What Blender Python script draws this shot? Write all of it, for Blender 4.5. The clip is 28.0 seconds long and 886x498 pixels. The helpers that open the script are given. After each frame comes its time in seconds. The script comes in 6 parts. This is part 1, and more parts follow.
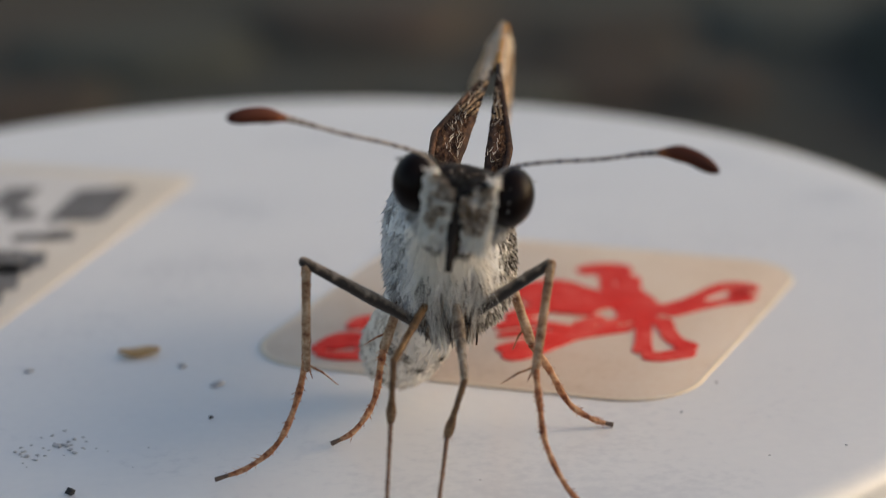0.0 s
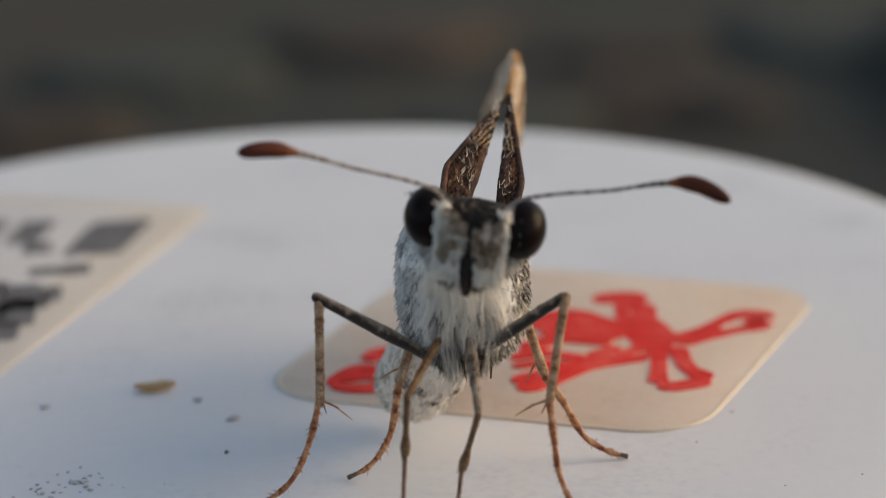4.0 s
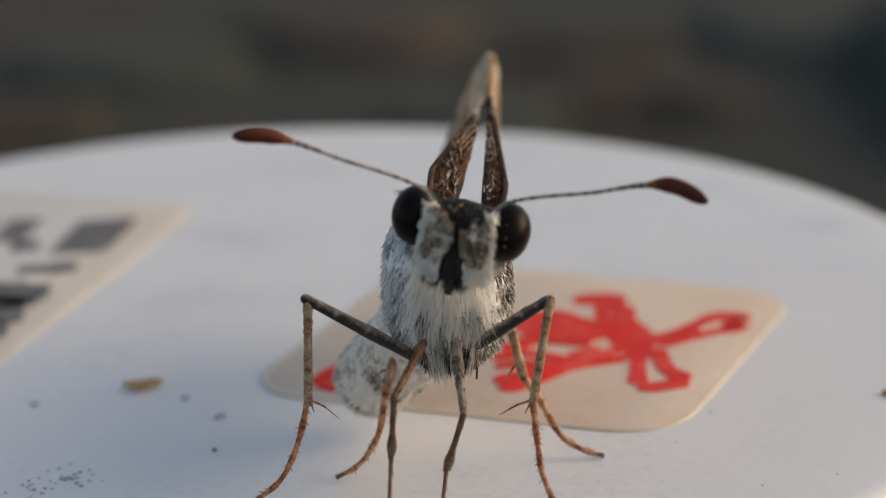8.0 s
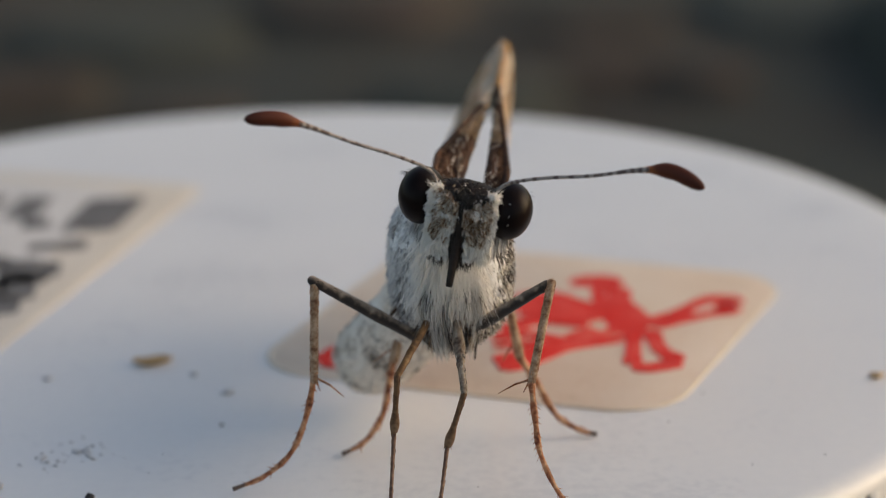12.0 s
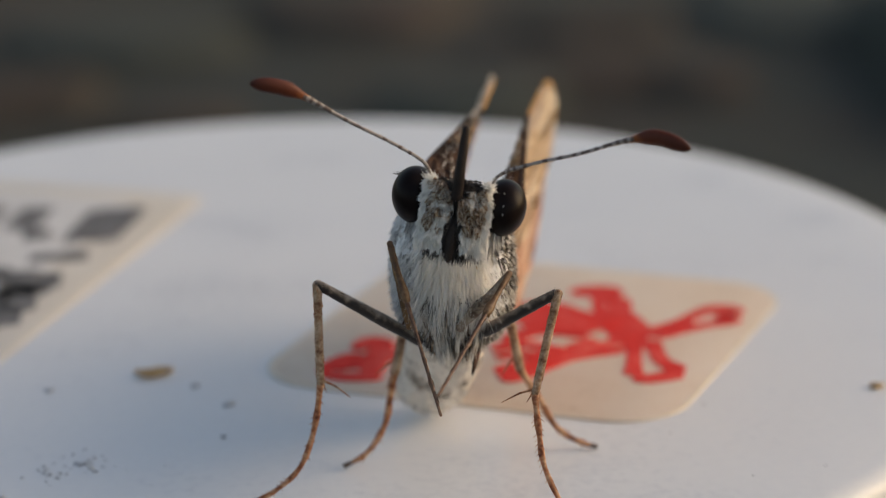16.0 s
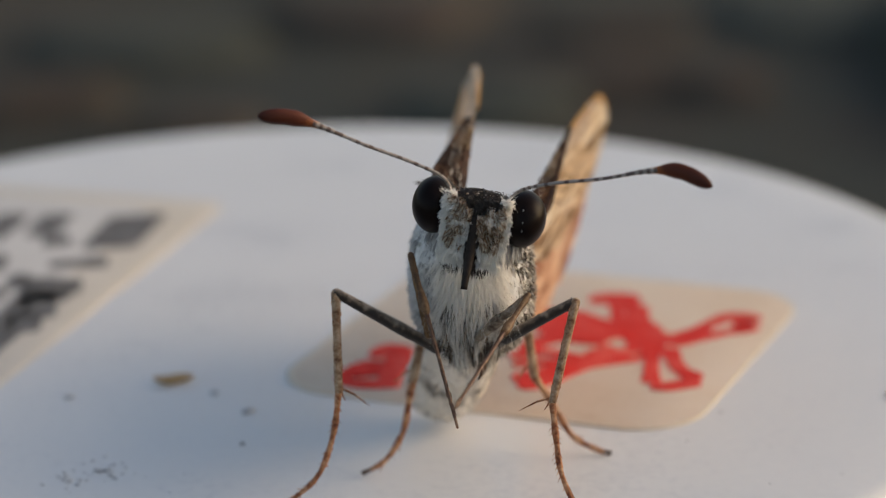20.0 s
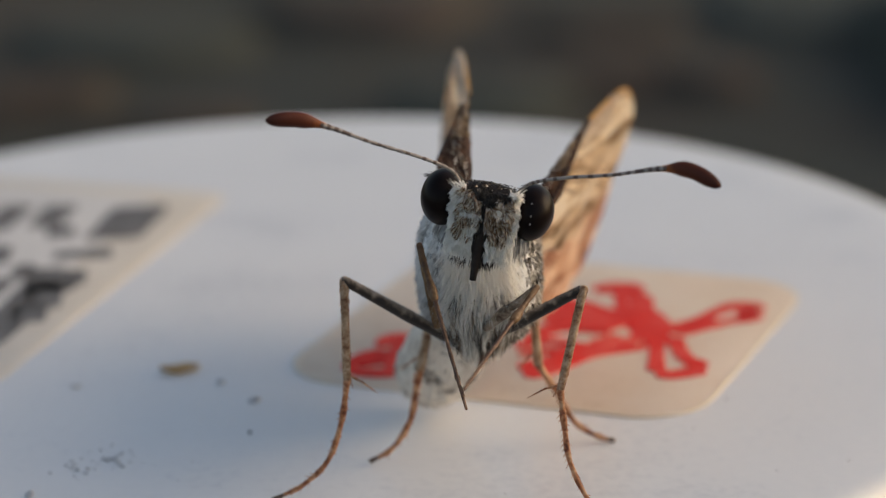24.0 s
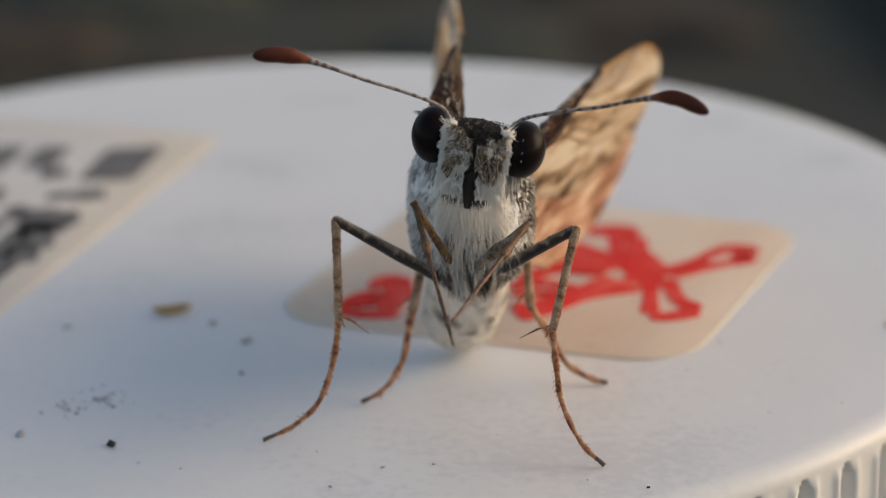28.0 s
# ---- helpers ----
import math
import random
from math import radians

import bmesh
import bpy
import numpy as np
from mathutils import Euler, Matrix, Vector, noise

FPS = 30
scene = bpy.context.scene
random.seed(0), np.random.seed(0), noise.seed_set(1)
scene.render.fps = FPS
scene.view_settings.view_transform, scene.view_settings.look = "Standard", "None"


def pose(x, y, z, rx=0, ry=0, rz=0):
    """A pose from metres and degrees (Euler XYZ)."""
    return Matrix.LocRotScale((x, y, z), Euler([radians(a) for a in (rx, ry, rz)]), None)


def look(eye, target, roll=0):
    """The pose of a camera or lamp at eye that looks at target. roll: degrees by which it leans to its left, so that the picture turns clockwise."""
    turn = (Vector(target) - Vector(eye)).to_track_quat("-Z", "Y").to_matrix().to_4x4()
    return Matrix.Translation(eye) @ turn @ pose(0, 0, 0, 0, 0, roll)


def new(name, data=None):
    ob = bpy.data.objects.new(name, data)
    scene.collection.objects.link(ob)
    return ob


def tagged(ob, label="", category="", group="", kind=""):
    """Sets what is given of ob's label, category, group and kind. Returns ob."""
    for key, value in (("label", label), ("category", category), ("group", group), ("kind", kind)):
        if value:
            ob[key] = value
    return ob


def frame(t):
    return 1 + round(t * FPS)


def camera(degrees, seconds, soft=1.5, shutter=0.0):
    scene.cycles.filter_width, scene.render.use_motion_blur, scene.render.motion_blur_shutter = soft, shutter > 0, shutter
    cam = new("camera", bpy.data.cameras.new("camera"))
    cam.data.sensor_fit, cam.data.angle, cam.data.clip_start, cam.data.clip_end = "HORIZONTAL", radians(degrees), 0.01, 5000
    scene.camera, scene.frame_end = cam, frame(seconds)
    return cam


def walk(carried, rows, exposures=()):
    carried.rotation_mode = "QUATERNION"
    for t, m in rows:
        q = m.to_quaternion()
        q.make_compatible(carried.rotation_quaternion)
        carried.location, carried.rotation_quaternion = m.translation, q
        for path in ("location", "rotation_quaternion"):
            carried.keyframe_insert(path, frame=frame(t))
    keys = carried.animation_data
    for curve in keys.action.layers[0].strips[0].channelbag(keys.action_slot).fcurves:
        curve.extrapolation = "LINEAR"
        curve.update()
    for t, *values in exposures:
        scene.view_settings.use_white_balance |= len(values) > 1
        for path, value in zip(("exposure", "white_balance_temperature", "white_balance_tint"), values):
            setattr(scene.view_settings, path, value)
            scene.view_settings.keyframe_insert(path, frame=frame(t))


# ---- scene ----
# millimetres to metres
MM = 0.001


def mm(x, y, z):
    return Vector((x * MM, y * MM, z * MM))


# ---- camera ----
cam = camera(20.0, 28.0, soft=1.1)
cam.data.dof.use_dof = True
cam.data.dof.focus_distance = 0.0612
cam.data.dof.aperture_fstop = 66


def eye_pose(x, y, z, pitch, roll, yaw):
    """Camera pose from millimetres, the tilt down, the lean and the turn to the right."""
    return pose(x * MM, y * MM, z * MM, 90 - pitch, 0, -yaw) @ pose(0, 0, 0, 0, 0, roll)


CAMERA_ROWS = [
    (0, 4.744, -70.922, 24.176, 18.271, -1.322, 0.017),
    (0.5, 4.91, -70.876, 24.242, 18.29, -1.594, -0.339),
    (1, 4.875, -70.868, 24.226, 18.035, -1.832, -0.415),
    (1.5, 4.901, -70.888, 24.308, 18.049, -1.805, -0.541),
    (2, 5.015, -70.983, 24.438, 17.92, -1.858, -0.729),
    (2.5, 4.961, -70.771, 24.48, 17.864, -2.105, -0.591),
    (3, 4.977, -70.74, 24.477, 17.792, -2.095, -0.53),
    (3.5, 4.993, -70.836, 24.522, 17.839, -2.1, -0.536),
    (5.5, 5.18, -70.744, 24.684, 17.934, -2.085, -0.628),
    (6, 5.09, -70.768, 24.585, 17.855, -2.088, -0.561),
    (6.5, 5.048, -70.711, 24.574, 17.932, -2.095, -0.452),
    (7, 5.062, -70.686, 24.597, 17.966, -2.053, -0.426),
    (7.5, 4.856, -70.75, 24.664, 17.977, -2.036, -0.129),
    (8, 4.653, -71.941, 25.226, 18.078, -1.53, 0.163),
    (8.5, 4.732, -73.89, 25.858, 18.187, -1.256, 0.073),
    (9, 4.668, -74.268, 26.032, 18.666, -1.174, 0.14),
    (9.5, 4.691, -74.019, 26.043, 18.655, -1.097, 0.203),
    (10, 4.601, -73.851, 26.031, 18.771, -1.028, 0.308),
    (10.5, 4.658, -73.973, 26.09, 18.768, -0.843, 0.164),
    (11, 4.437, -73.936, 26.122, 18.657, -0.838, 0.326),
    (11.5, 4.715, -73.946, 26.286, 18.791, -0.898, 0.029),
    (12, 4.477, -73.776, 26.151, 18.714, -0.99, 0.257),
    (12.5, 4.773, -73.729, 26.161, 18.75, -0.971, 0.017),
    (14.5, 4.364, -73.776, 26.311, 18.661, -0.988, 0.263),
    (15, 4.371, -73.566, 26.338, 18.732, -1.008, 0.39),
    (15.5, 4.47, -73.811, 26.47, 18.754, -1.02, 0.296),
    (16, 4.428, -73.817, 26.438, 18.662, -1.09, 0.283),
    (16.5, 4.654, -74.093, 26.596, 18.693, -1.094, 0.022),
    (17, 4.462, -74.021, 26.508, 18.733, -1.029, 0.105),
    (17.5, 4.27, -73.943, 26.443, 18.758, -1.088, 0.265),
    (18, 4.314, -74.015, 26.475, 18.736, -1.073, 0.189),
    (18.5, 4.205, -74.022, 26.433, 18.64, -1.091, 0.243),
    (19, 4.305, -74.141, 26.534, 18.551, -0.979, 0.054),
    (19.5, 4.199, -74.129, 26.54, 18.524, -1.013, 0.065),
    (20, 4.48, -74.019, 26.691, 18.614, -1.169, -0.198),
    (20.5, 4.305, -74.074, 26.736, 18.708, -1.166, -0.001),
    (21, 4.126, -74.14, 26.668, 18.624, -1.161, 0.11),
    (21.5, 4.24, -74.196, 26.557, 18.569, -1.182, -0.001),
    (23.5, 4.179, -74.053, 26.495, 18.67, -1.202, -0.039),
    (24, 4.026, -74.234, 26.498, 18.662, -1.178, 0.041),
    (24.5, 4.007, -74.174, 26.543, 18.761, -1.217, 0.081),
    (25, 4.115, -74.127, 26.585, 18.918, -1.287, 0.011),
    (25.5, 4.226, -73.922, 26.48, 19.007, -1.36, -0.019),
    (26, 4.105, -74.014, 26.478, 19.025, -1.318, 0.098),
    (26.5, 4.139, -74.167, 26.376, 18.988, -1.233, -0.003),
    (27, 4.095, -74.329, 26.217, 19.459, -1.158, 0.088),
    (27.5, 4.419, -74.279, 26.357, 19.803, -1.026, -0.213),
    (28, 4.235, -74.081, 26.187, 19.811, -1.022, 0),
]
walk(cam, [(t, eye_pose(*row)) for t, *row in CAMERA_ROWS], exposures=[(0, 0.02, 7600, 10), (28, 0.02, 7600, 10)])

# ---- light ----
SUN_ELEVATION, SUN_AZIMUTH = radians(24), radians(80)
world = bpy.data.worlds.new("sky")
scene.world = world
world.use_nodes = True
wn = world.node_tree
wn.nodes.clear()
sky = wn.nodes.new("ShaderNodeTexSky")
sky.sky_type = "NISHITA"
sky.sun_disc = False
sky.dust_density, sky.air_density, sky.ozone_density = 2.0, 1.0, 1.0
sky.sun_elevation, sky.sun_rotation = SUN_ELEVATION, SUN_AZIMUTH
back = wn.nodes.new("ShaderNodeBackground")
back.inputs["Strength"].default_value = 0.163
wout = wn.nodes.new("ShaderNodeOutputWorld")
wn.links.new(sky.outputs["Color"], back.inputs["Color"])
wn.links.new(back.outputs["Background"], wout.inputs["Surface"])

sun = new("sun", bpy.data.lights.new("sun", "SUN"))
sun.data.energy = 0.86
sun.data.angle = radians(42)
sun.data.color = (1.0, 0.77, 0.57)
toward = Vector((math.sin(SUN_AZIMUTH) * math.cos(SUN_ELEVATION), math.cos(SUN_AZIMUTH) * math.cos(SUN_ELEVATION), math.sin(SUN_ELEVATION)))
sun.matrix_world = look(toward * 2.0, (0, 0, 0))


# ---- materials ----
def material(name, stops, scale=2.0, rough=0.5, bump=0.0, fine=14.0, unit=1000.0, detail=6.0, stretch=(1, 1, 1), metal=0.0,
             spec=0.5, island=0.0, sheen=0.0, transmit=0.0, along=None, grain=0.3, coat=0.0, distort=0.0):
    """A node material: colour stops over noise at two scales, fine relief, and variation from piece to piece.
    unit 1000: scales per millimetre. along: (axis, start, end) lays the stops along an axis of the part instead."""
    m = bpy.data.materials.new(name)
    m.use_nodes = True
    nt = m.node_tree
    n, link = nt.nodes, nt.links.new
    bsdf = n["Principled BSDF"]
    coord = n.new("ShaderNodeTexCoord")
    mapping = n.new("ShaderNodeMapping")
    mapping.inputs["Scale"].default_value = [unit * s for s in stretch]
    link(coord.outputs["Object"], mapping.inputs["Vector"])
    big = n.new("ShaderNodeTexNoise")
    big.inputs["Scale"].default_value = scale
    big.inputs["Detail"].default_value = detail
    big.inputs["Distortion"].default_value = distort
    small = n.new("ShaderNodeTexNoise")
    small.inputs["Scale"].default_value = fine
    small.inputs["Detail"].default_value = 4.0
    link(mapping.outputs["Vector"], big.inputs["Vector"])
    link(mapping.outputs["Vector"], small.inputs["Vector"])
    mix = n.new("ShaderNodeMix")
    mix.data_type = "FLOAT"
    mix.inputs[0].default_value = 0.35
    link(big.outputs["Fac"], mix.inputs[2])
    link(small.outputs["Fac"], mix.inputs[3])
    fac = mix.outputs[0]
    if along:
        split = n.new("ShaderNodeSeparateXYZ")
        link(coord.outputs["Object"], split.inputs[0])
        rng = n.new("ShaderNodeMapRange")
        rng.inputs["From Min"].default_value = along[1] * MM
        rng.inputs["From Max"].default_value = along[2] * MM
        link(split.outputs["XYZ".index(along[0])], rng.inputs["Value"])
        blend = n.new("ShaderNodeMix")
        blend.data_type = "FLOAT"
        blend.inputs[0].default_value = grain
        link(rng.outputs["Result"], blend.inputs[2])
        link(fac, blend.inputs[3])
        fac = blend.outputs[0]
    if island:
        geo = n.new("ShaderNodeNewGeometry")
        blend = n.new("ShaderNodeMix")
        blend.data_type = "FLOAT"
        blend.inputs[0].default_value = island
        link(fac, blend.inputs[2])
        link(geo.outputs["Random Per Island"], blend.inputs[3])
        fac = blend.outputs[0]
    ramp = n.new("ShaderNodeValToRGB")
    els = ramp.color_ramp.elements
    while len(els) < len(stops):
        els.new(0.5)
    for el, (at, col) in zip(els, stops):
        el.position, el.color = at, (*col, 1)
    link(fac, ramp.inputs["Fac"])
    link(ramp.outputs["Color"], bsdf.inputs["Base Color"])
    bsdf.inputs["Roughness"].default_value = rough
    bsdf.inputs["Metallic"].default_value = metal
    bsdf.inputs["Specular IOR Level"].default_value = spec
    bsdf.inputs["Coat Weight"].default_value = coat
    bsdf.inputs["Sheen Weight"].default_value = sheen
    if bump:
        b = n.new("ShaderNodeBump")
        b.inputs["Strength"].default_value = 0.6
        b.inputs["Distance"].default_value = bump * MM
        link(small.outputs["Fac"], b.inputs["Height"])
        link(b.outputs["Normal"], bsdf.inputs["Normal"])
    if transmit:
        out = n["Material Output"]
        tr = n.new("ShaderNodeBsdfTranslucent")
        link(ramp.outputs["Color"], tr.inputs["Color"])
        ms = n.new("ShaderNodeMixShader")
        ms.inputs[0].default_value = transmit
        link(bsdf.outputs[0], ms.inputs[1])
        link(tr.outputs[0], ms.inputs[2])
        link(ms.outputs[0], out.inputs["Surface"])
    return m


W_PLASTIC = material("white_plastic", [(0.36, (0.68, 0.69, 0.71)), (0.46, (0.76, 0.765, 0.775)), (0.7, (0.80, 0.80, 0.80))], scale=0.16, fine=3, rough=0.24, bump=0.0, spec=0.25)
LABEL_PAPER = material("label_paper", [(0.36, (0.67, 0.52, 0.395)), (0.48, (0.75, 0.605, 0.475)), (0.62, (0.775, 0.65, 0.535))], scale=0.28, fine=5, rough=0.5, bump=0.012)
LABEL_EDGE = material("label_edge_glue", [(0.32, (0.62, 0.51, 0.37)), (0.45, (0.73, 0.63, 0.50)), (0.7, (0.77, 0.69, 0.58))], scale=1.2, fine=9, rough=0.6, bump=0.02)
RED_INK = material("red_ink", [(0.34, (0.70, 0.022, 0.018)), (0.5, (0.80, 0.050, 0.040)), (0.64, (0.86, 0.125, 0.10))], scale=0.8, fine=6, rough=0.7, bump=0.008, spec=0.15)
TEXT_EDGE = material("printed_label_paper", [(0.32, (0.63, 0.575, 0.495)), (0.7, (0.71, 0.665, 0.60))], scale=0.4, fine=9, rough=0.6, bump=0.02)
GREY_PAPER = material("grey_paper", [(0.3, (0.63, 0.615, 0.595)), (0.7, (0.71, 0.695, 0.675))], scale=0.4, fine=9, rough=0.6, bump=0.01)
DARK_INK = material("dark_ink", [(0.3, (0.085, 0.078, 0.074)), (0.75, (0.23, 0.215, 0.205))], scale=0.7, fine=6, rough=0.6, bump=0.01)
GROUND = material("dark_ground", [(0.40, (0.052, 0.056, 0.050)), (0.46, (0.054, 0.057, 0.048)), (0.52, (0.058, 0.058, 0.048)), (0.57, (0.064, 0.053, 0.043)), (0.63, (0.058, 0.059, 0.050))],
                  scale=13.0, fine=90, rough=0.95, bump=1.5, unit=1.0, spec=0.2, detail=3.0)
CRUMB_BLACK = material("black_crumb", [(0.3, (0.012, 0.012, 0.014)), (0.7, (0.05, 0.05, 0.05))], scale=5, fine=20, rough=0.8, bump=0.02)
CRUMB_GREY = material("grey_dust", [(0.3, (0.40, 0.40, 0.41)), (0.7, (0.60, 0.60, 0.61))], scale=5, fine=20, rough=0.9, bump=0.02)
STRAW = material("straw_flake", [(0.35, (0.36, 0.20, 0.07)), (0.65, (0.60, 0.40, 0.19))], scale=3, fine=14, rough=0.7, bump=0.03)
EYE = material("eye_black", [(0.3, (0.007, 0.005, 0.005)), (0.7, (0.016, 0.010, 0.009))], scale=3, fine=30, rough=0.32, bump=0.002, spec=0.08)
FUR_WHITE = material("white_fur", [(0.10, (0.55, 0.51, 0.47)), (0.24, (0.90, 0.87, 0.83)), (0.40, (0.96, 0.94, 0.91)), (0.9, (0.98, 0.96, 0.93))],
                     scale=1.2, fine=9, rough=0.7, island=0.45, transmit=0.55)
FUR_STREAK = material("streaked_fur", [(0.28, (0.08, 0.06, 0.05)), (0.36, (0.40, 0.355, 0.31)), (0.45, (0.82, 0.78, 0.73)), (0.8, (0.96, 0.94, 0.90))],
                      scale=0.9, fine=5, rough=0.7, island=0.42, sheen=0.2, transmit=0.35, stretch=(1.6, 1, 0.5))
FUR_GREY = material("grey_fur", [(0.38, (0.22, 0.21, 0.205)), (0.46, (0.46, 0.45, 0.45)), (0.54, (0.76, 0.755, 0.75)), (0.9, (0.91, 0.90, 0.90))],
                    scale=1.1, fine=2.6, rough=0.7, island=0.14, sheen=0.3, transmit=0.4)
FUR_MOTTLE = material("mottled_fur", [(0.43, (0.05, 0.040, 0.033)), (0.49, (0.20, 0.17, 0.14)), (0.54, (0.58, 0.54, 0.48)), (0.63, (0.90, 0.87, 0.82))],
                      scale=2.2, fine=3.5, rough=0.7, island=0.2, sheen=0.2, transmit=0.3)
FUR_BROWN = material("brown_scales", [(0.28, (0.10, 0.052, 0.026)), (0.40, (0.34, 0.19, 0.09)), (0.50, (0.58, 0.42, 0.28)), (0.60, (0.84, 0.77, 0.68))],
                     scale=1.6, fine=6, rough=0.65, island=0.5, sheen=0.2, transmit=0.4)
FUR_DARK = material("dark_fur", [(0.2, (0.012, 0.009, 0.008)), (0.6, (0.045, 0.034, 0.028)), (0.9, (0.22, 0.19, 0.16))],
                    scale=2.5, fine=9, rough=0.65, island=0.5)
SKIN_GREY = material("grey_scaled_skin", [(0.3, (0.74, 0.725, 0.71)), (0.45, (0.90, 0.885, 0.87)), (0.7, (0.90, 0.89, 0.88))], scale=2.2, fine=16, rough=0.7, bump=0.05)
SKIN_DARK = material("dark_skin", [(0.3, (0.012, 0.008, 0.007)), (0.7, (0.034, 0.022, 0.018))], scale=3, fine=14, rough=0.6, bump=0.03, spec=0.25)
ABDOMEN_M = material("abdomen_scales", [(0.36, (0.12, 0.095, 0.075)), (0.42, (0.46, 0.40, 0.34)), (0.49, (0.80, 0.735, 0.66)), (0.8, (0.92, 0.865, 0.79))],
                     scale=1.4, fine=7, rough=0.65, bump=0.06)
FEMUR_STOPS = [(0.43, (0.014, 0.008, 0.006)), (0.49, (0.036, 0.022, 0.016)), (0.54, (0.15, 0.105, 0.075)), (0.63, (0.42, 0.33, 0.26))]
FEMUR_M = {"l": material("femur_scales", FEMUR_STOPS, scale=2.6, fine=7, rough=0.5, bump=0.03, along=("X", 0.20, -0.20), grain=0.6),
           "r": material("femur_scales_mirrored", FEMUR_STOPS, scale=2.6, fine=7, rough=0.5, bump=0.03, along=("X", -0.20, 0.24), grain=0.6)}
FEMUR_COAT = material("femur_coat", [(0.44, (0.014, 0.009, 0.007)), (0.64, (0.04, 0.027, 0.020)), (0.78, (0.26, 0.21, 0.17))], scale=3, fine=9, rough=0.6, island=0.5)
TIBIA_M = material("tibia_scales", [(0.36, (0.20, 0.085, 0.042)), (0.46, (0.46, 0.29, 0.18)), (0.60, (0.72, 0.55, 0.40))], scale=3.0, fine=13, rough=0.5, bump=0.03, transmit=0.35)
TARSUS_M = material("tarsus_brown", [(0.38, (0.18, 0.05, 0.022)), (0.48, (0.47, 0.19, 0.085)), (0.60, (0.72, 0.45, 0.27))], scale=3.6, fine=12, rough=0.45, bump=0.03, transmit=0.35)
FORE_M = material("foreleg_brown", [(0.3, (0.075, 0.034, 0.018)), (0.5, (0.20, 0.105, 0.050)), (0.7, (0.40, 0.27, 0.16))], scale=2.4, fine=12, rough=0.5, bump=0.03, transmit=0.25)
FOOT_M = material("fore_foot_brown", [(0.35, (0.065, 0.026, 0.016)), (0.5, (0.14, 0.066, 0.038)), (0.65, (0.27, 0.16, 0.10))], scale=3, fine=12, rough=0.5, bump=0.03)
# brown thigh warmed to ochre, for sunlight glowing through it
LIT_THIGH_M = material("fore_thigh_backlit", [(0.36, (0.10, 0.052, 0.024)), (0.5, (0.28, 0.15, 0.062)), (0.66, (0.50, 0.33, 0.17))], scale=2.4, fine=12, rough=0.5, bump=0.03, transmit=0.45)
THIGH_M = material("fore_thigh_grey", [(0.38, (0.12, 0.075, 0.05)), (0.5, (0.36, 0.28, 0.21)), (0.64, (0.62, 0.53, 0.44))], scale=2.4, fine=12, rough=0.55, bump=0.03, transmit=0.35)
CLAW_M = material("claw_dark", [(0.3, (0.06, 0.036, 0.026)), (0.7, (0.16, 0.10, 0.07))], scale=4, fine=14, rough=0.45, bump=0.02)
CLUB_M = material("club_rust", [(0.13, (0.50, 0.26, 0.11)), (0.21, (0.33, 0.10, 0.032)), (0.30, (0.13, 0.032, 0.015)), (0.80, (0.062, 0.017, 0.011))],
                  scale=3, fine=14, rough=0.5, bump=0.015, along=("Z", 3.6, 5.3), spec=0.2)
BAND_DARK = material("antenna_dark_band", [(0.3, (0.085, 0.052, 0.042)), (0.7, (0.20, 0.14, 0.115))], scale=5, fine=14, rough=0.5, bump=0.02)
BAND_PALE = material("antenna_pale_band", [(0.3, (0.24, 0.19, 0.165)), (0.7, (0.46, 0.40, 0.36))], scale=5, fine=14, rough=0.5, bump=0.02)
WING_M = material("wing_tan", [(0.39, (0.17, 0.095, 0.05)), (0.45, (0.44, 0.29, 0.165)), (0.50, (0.82, 0.66, 0.46)), (0.57, (0.96, 0.88, 0.75))],
                  scale=1.25, fine=3.2, rough=0.6, bump=0.03, stretch=(1, 0.30, 1.5), transmit=0.55, distort=0.5)
HINDWING_M = material("hindwing_pinkish", [(0.39, (0.24, 0.09, 0.05)), (0.45, (0.48, 0.22, 0.13)), (0.51, (0.74, 0.47, 0.31)), (0.59, (0.90, 0.76, 0.60))],
                      scale=1.2, fine=4, rough=0.6, bump=0.03, stretch=(1, 0.30, 1.5), transmit=0.40, distort=0.5)
WING_DARK = material("wing_costa_brown", [(0.36, (0.014, 0.009, 0.007)), (0.50, (0.055, 0.028, 0.018)), (0.60, (0.15, 0.075, 0.042)), (0.72, (0.34, 0.22, 0.14))],
                     scale=1.6, fine=8, rough=0.6, bump=0.04, stretch=(1, 0.45, 1), transmit=0.12, spec=0.12)
# gold that paints the sun's rim light onto the wing edge
BACKLIT_EDGE = material("backlit_wing_edge", [(0.35, (0.46, 0.23, 0.06)), (0.65, (0.84, 0.52, 0.19))], scale=2, fine=9, rough=0.55, bump=0.02, transmit=0.45)
FRINGE_M = material("fringe_tan", [(0.3, (0.50, 0.41, 0.31)), (0.55, (0.88, 0.80, 0.70))], scale=2, fine=9, rough=0.7, island=0.5, transmit=0.5)
VEIN_M = material("wing_vein", [(0.3, (0.22, 0.13, 0.06)), (0.7, (0.42, 0.28, 0.15))], scale=3, fine=12, rough=0.55, bump=0.02)


# ---- shape helpers ----
def part(name, bm, mat, parent, label="", at=None, smooth=True, kind=""):
    """Links a bmesh, built in millimetres, as one mesh object. at: its pose in the parent's space."""
    me = bpy.data.meshes.new(name)
    for v in bm.verts:
        v.co *= MM
    bmesh.ops.recalc_face_normals(bm, faces=bm.faces)
    for f in bm.faces:
        f.smooth = smooth
    bm.to_mesh(me)
    bm.free()
    return part_of(name, me, mat, parent, label, at, kind)


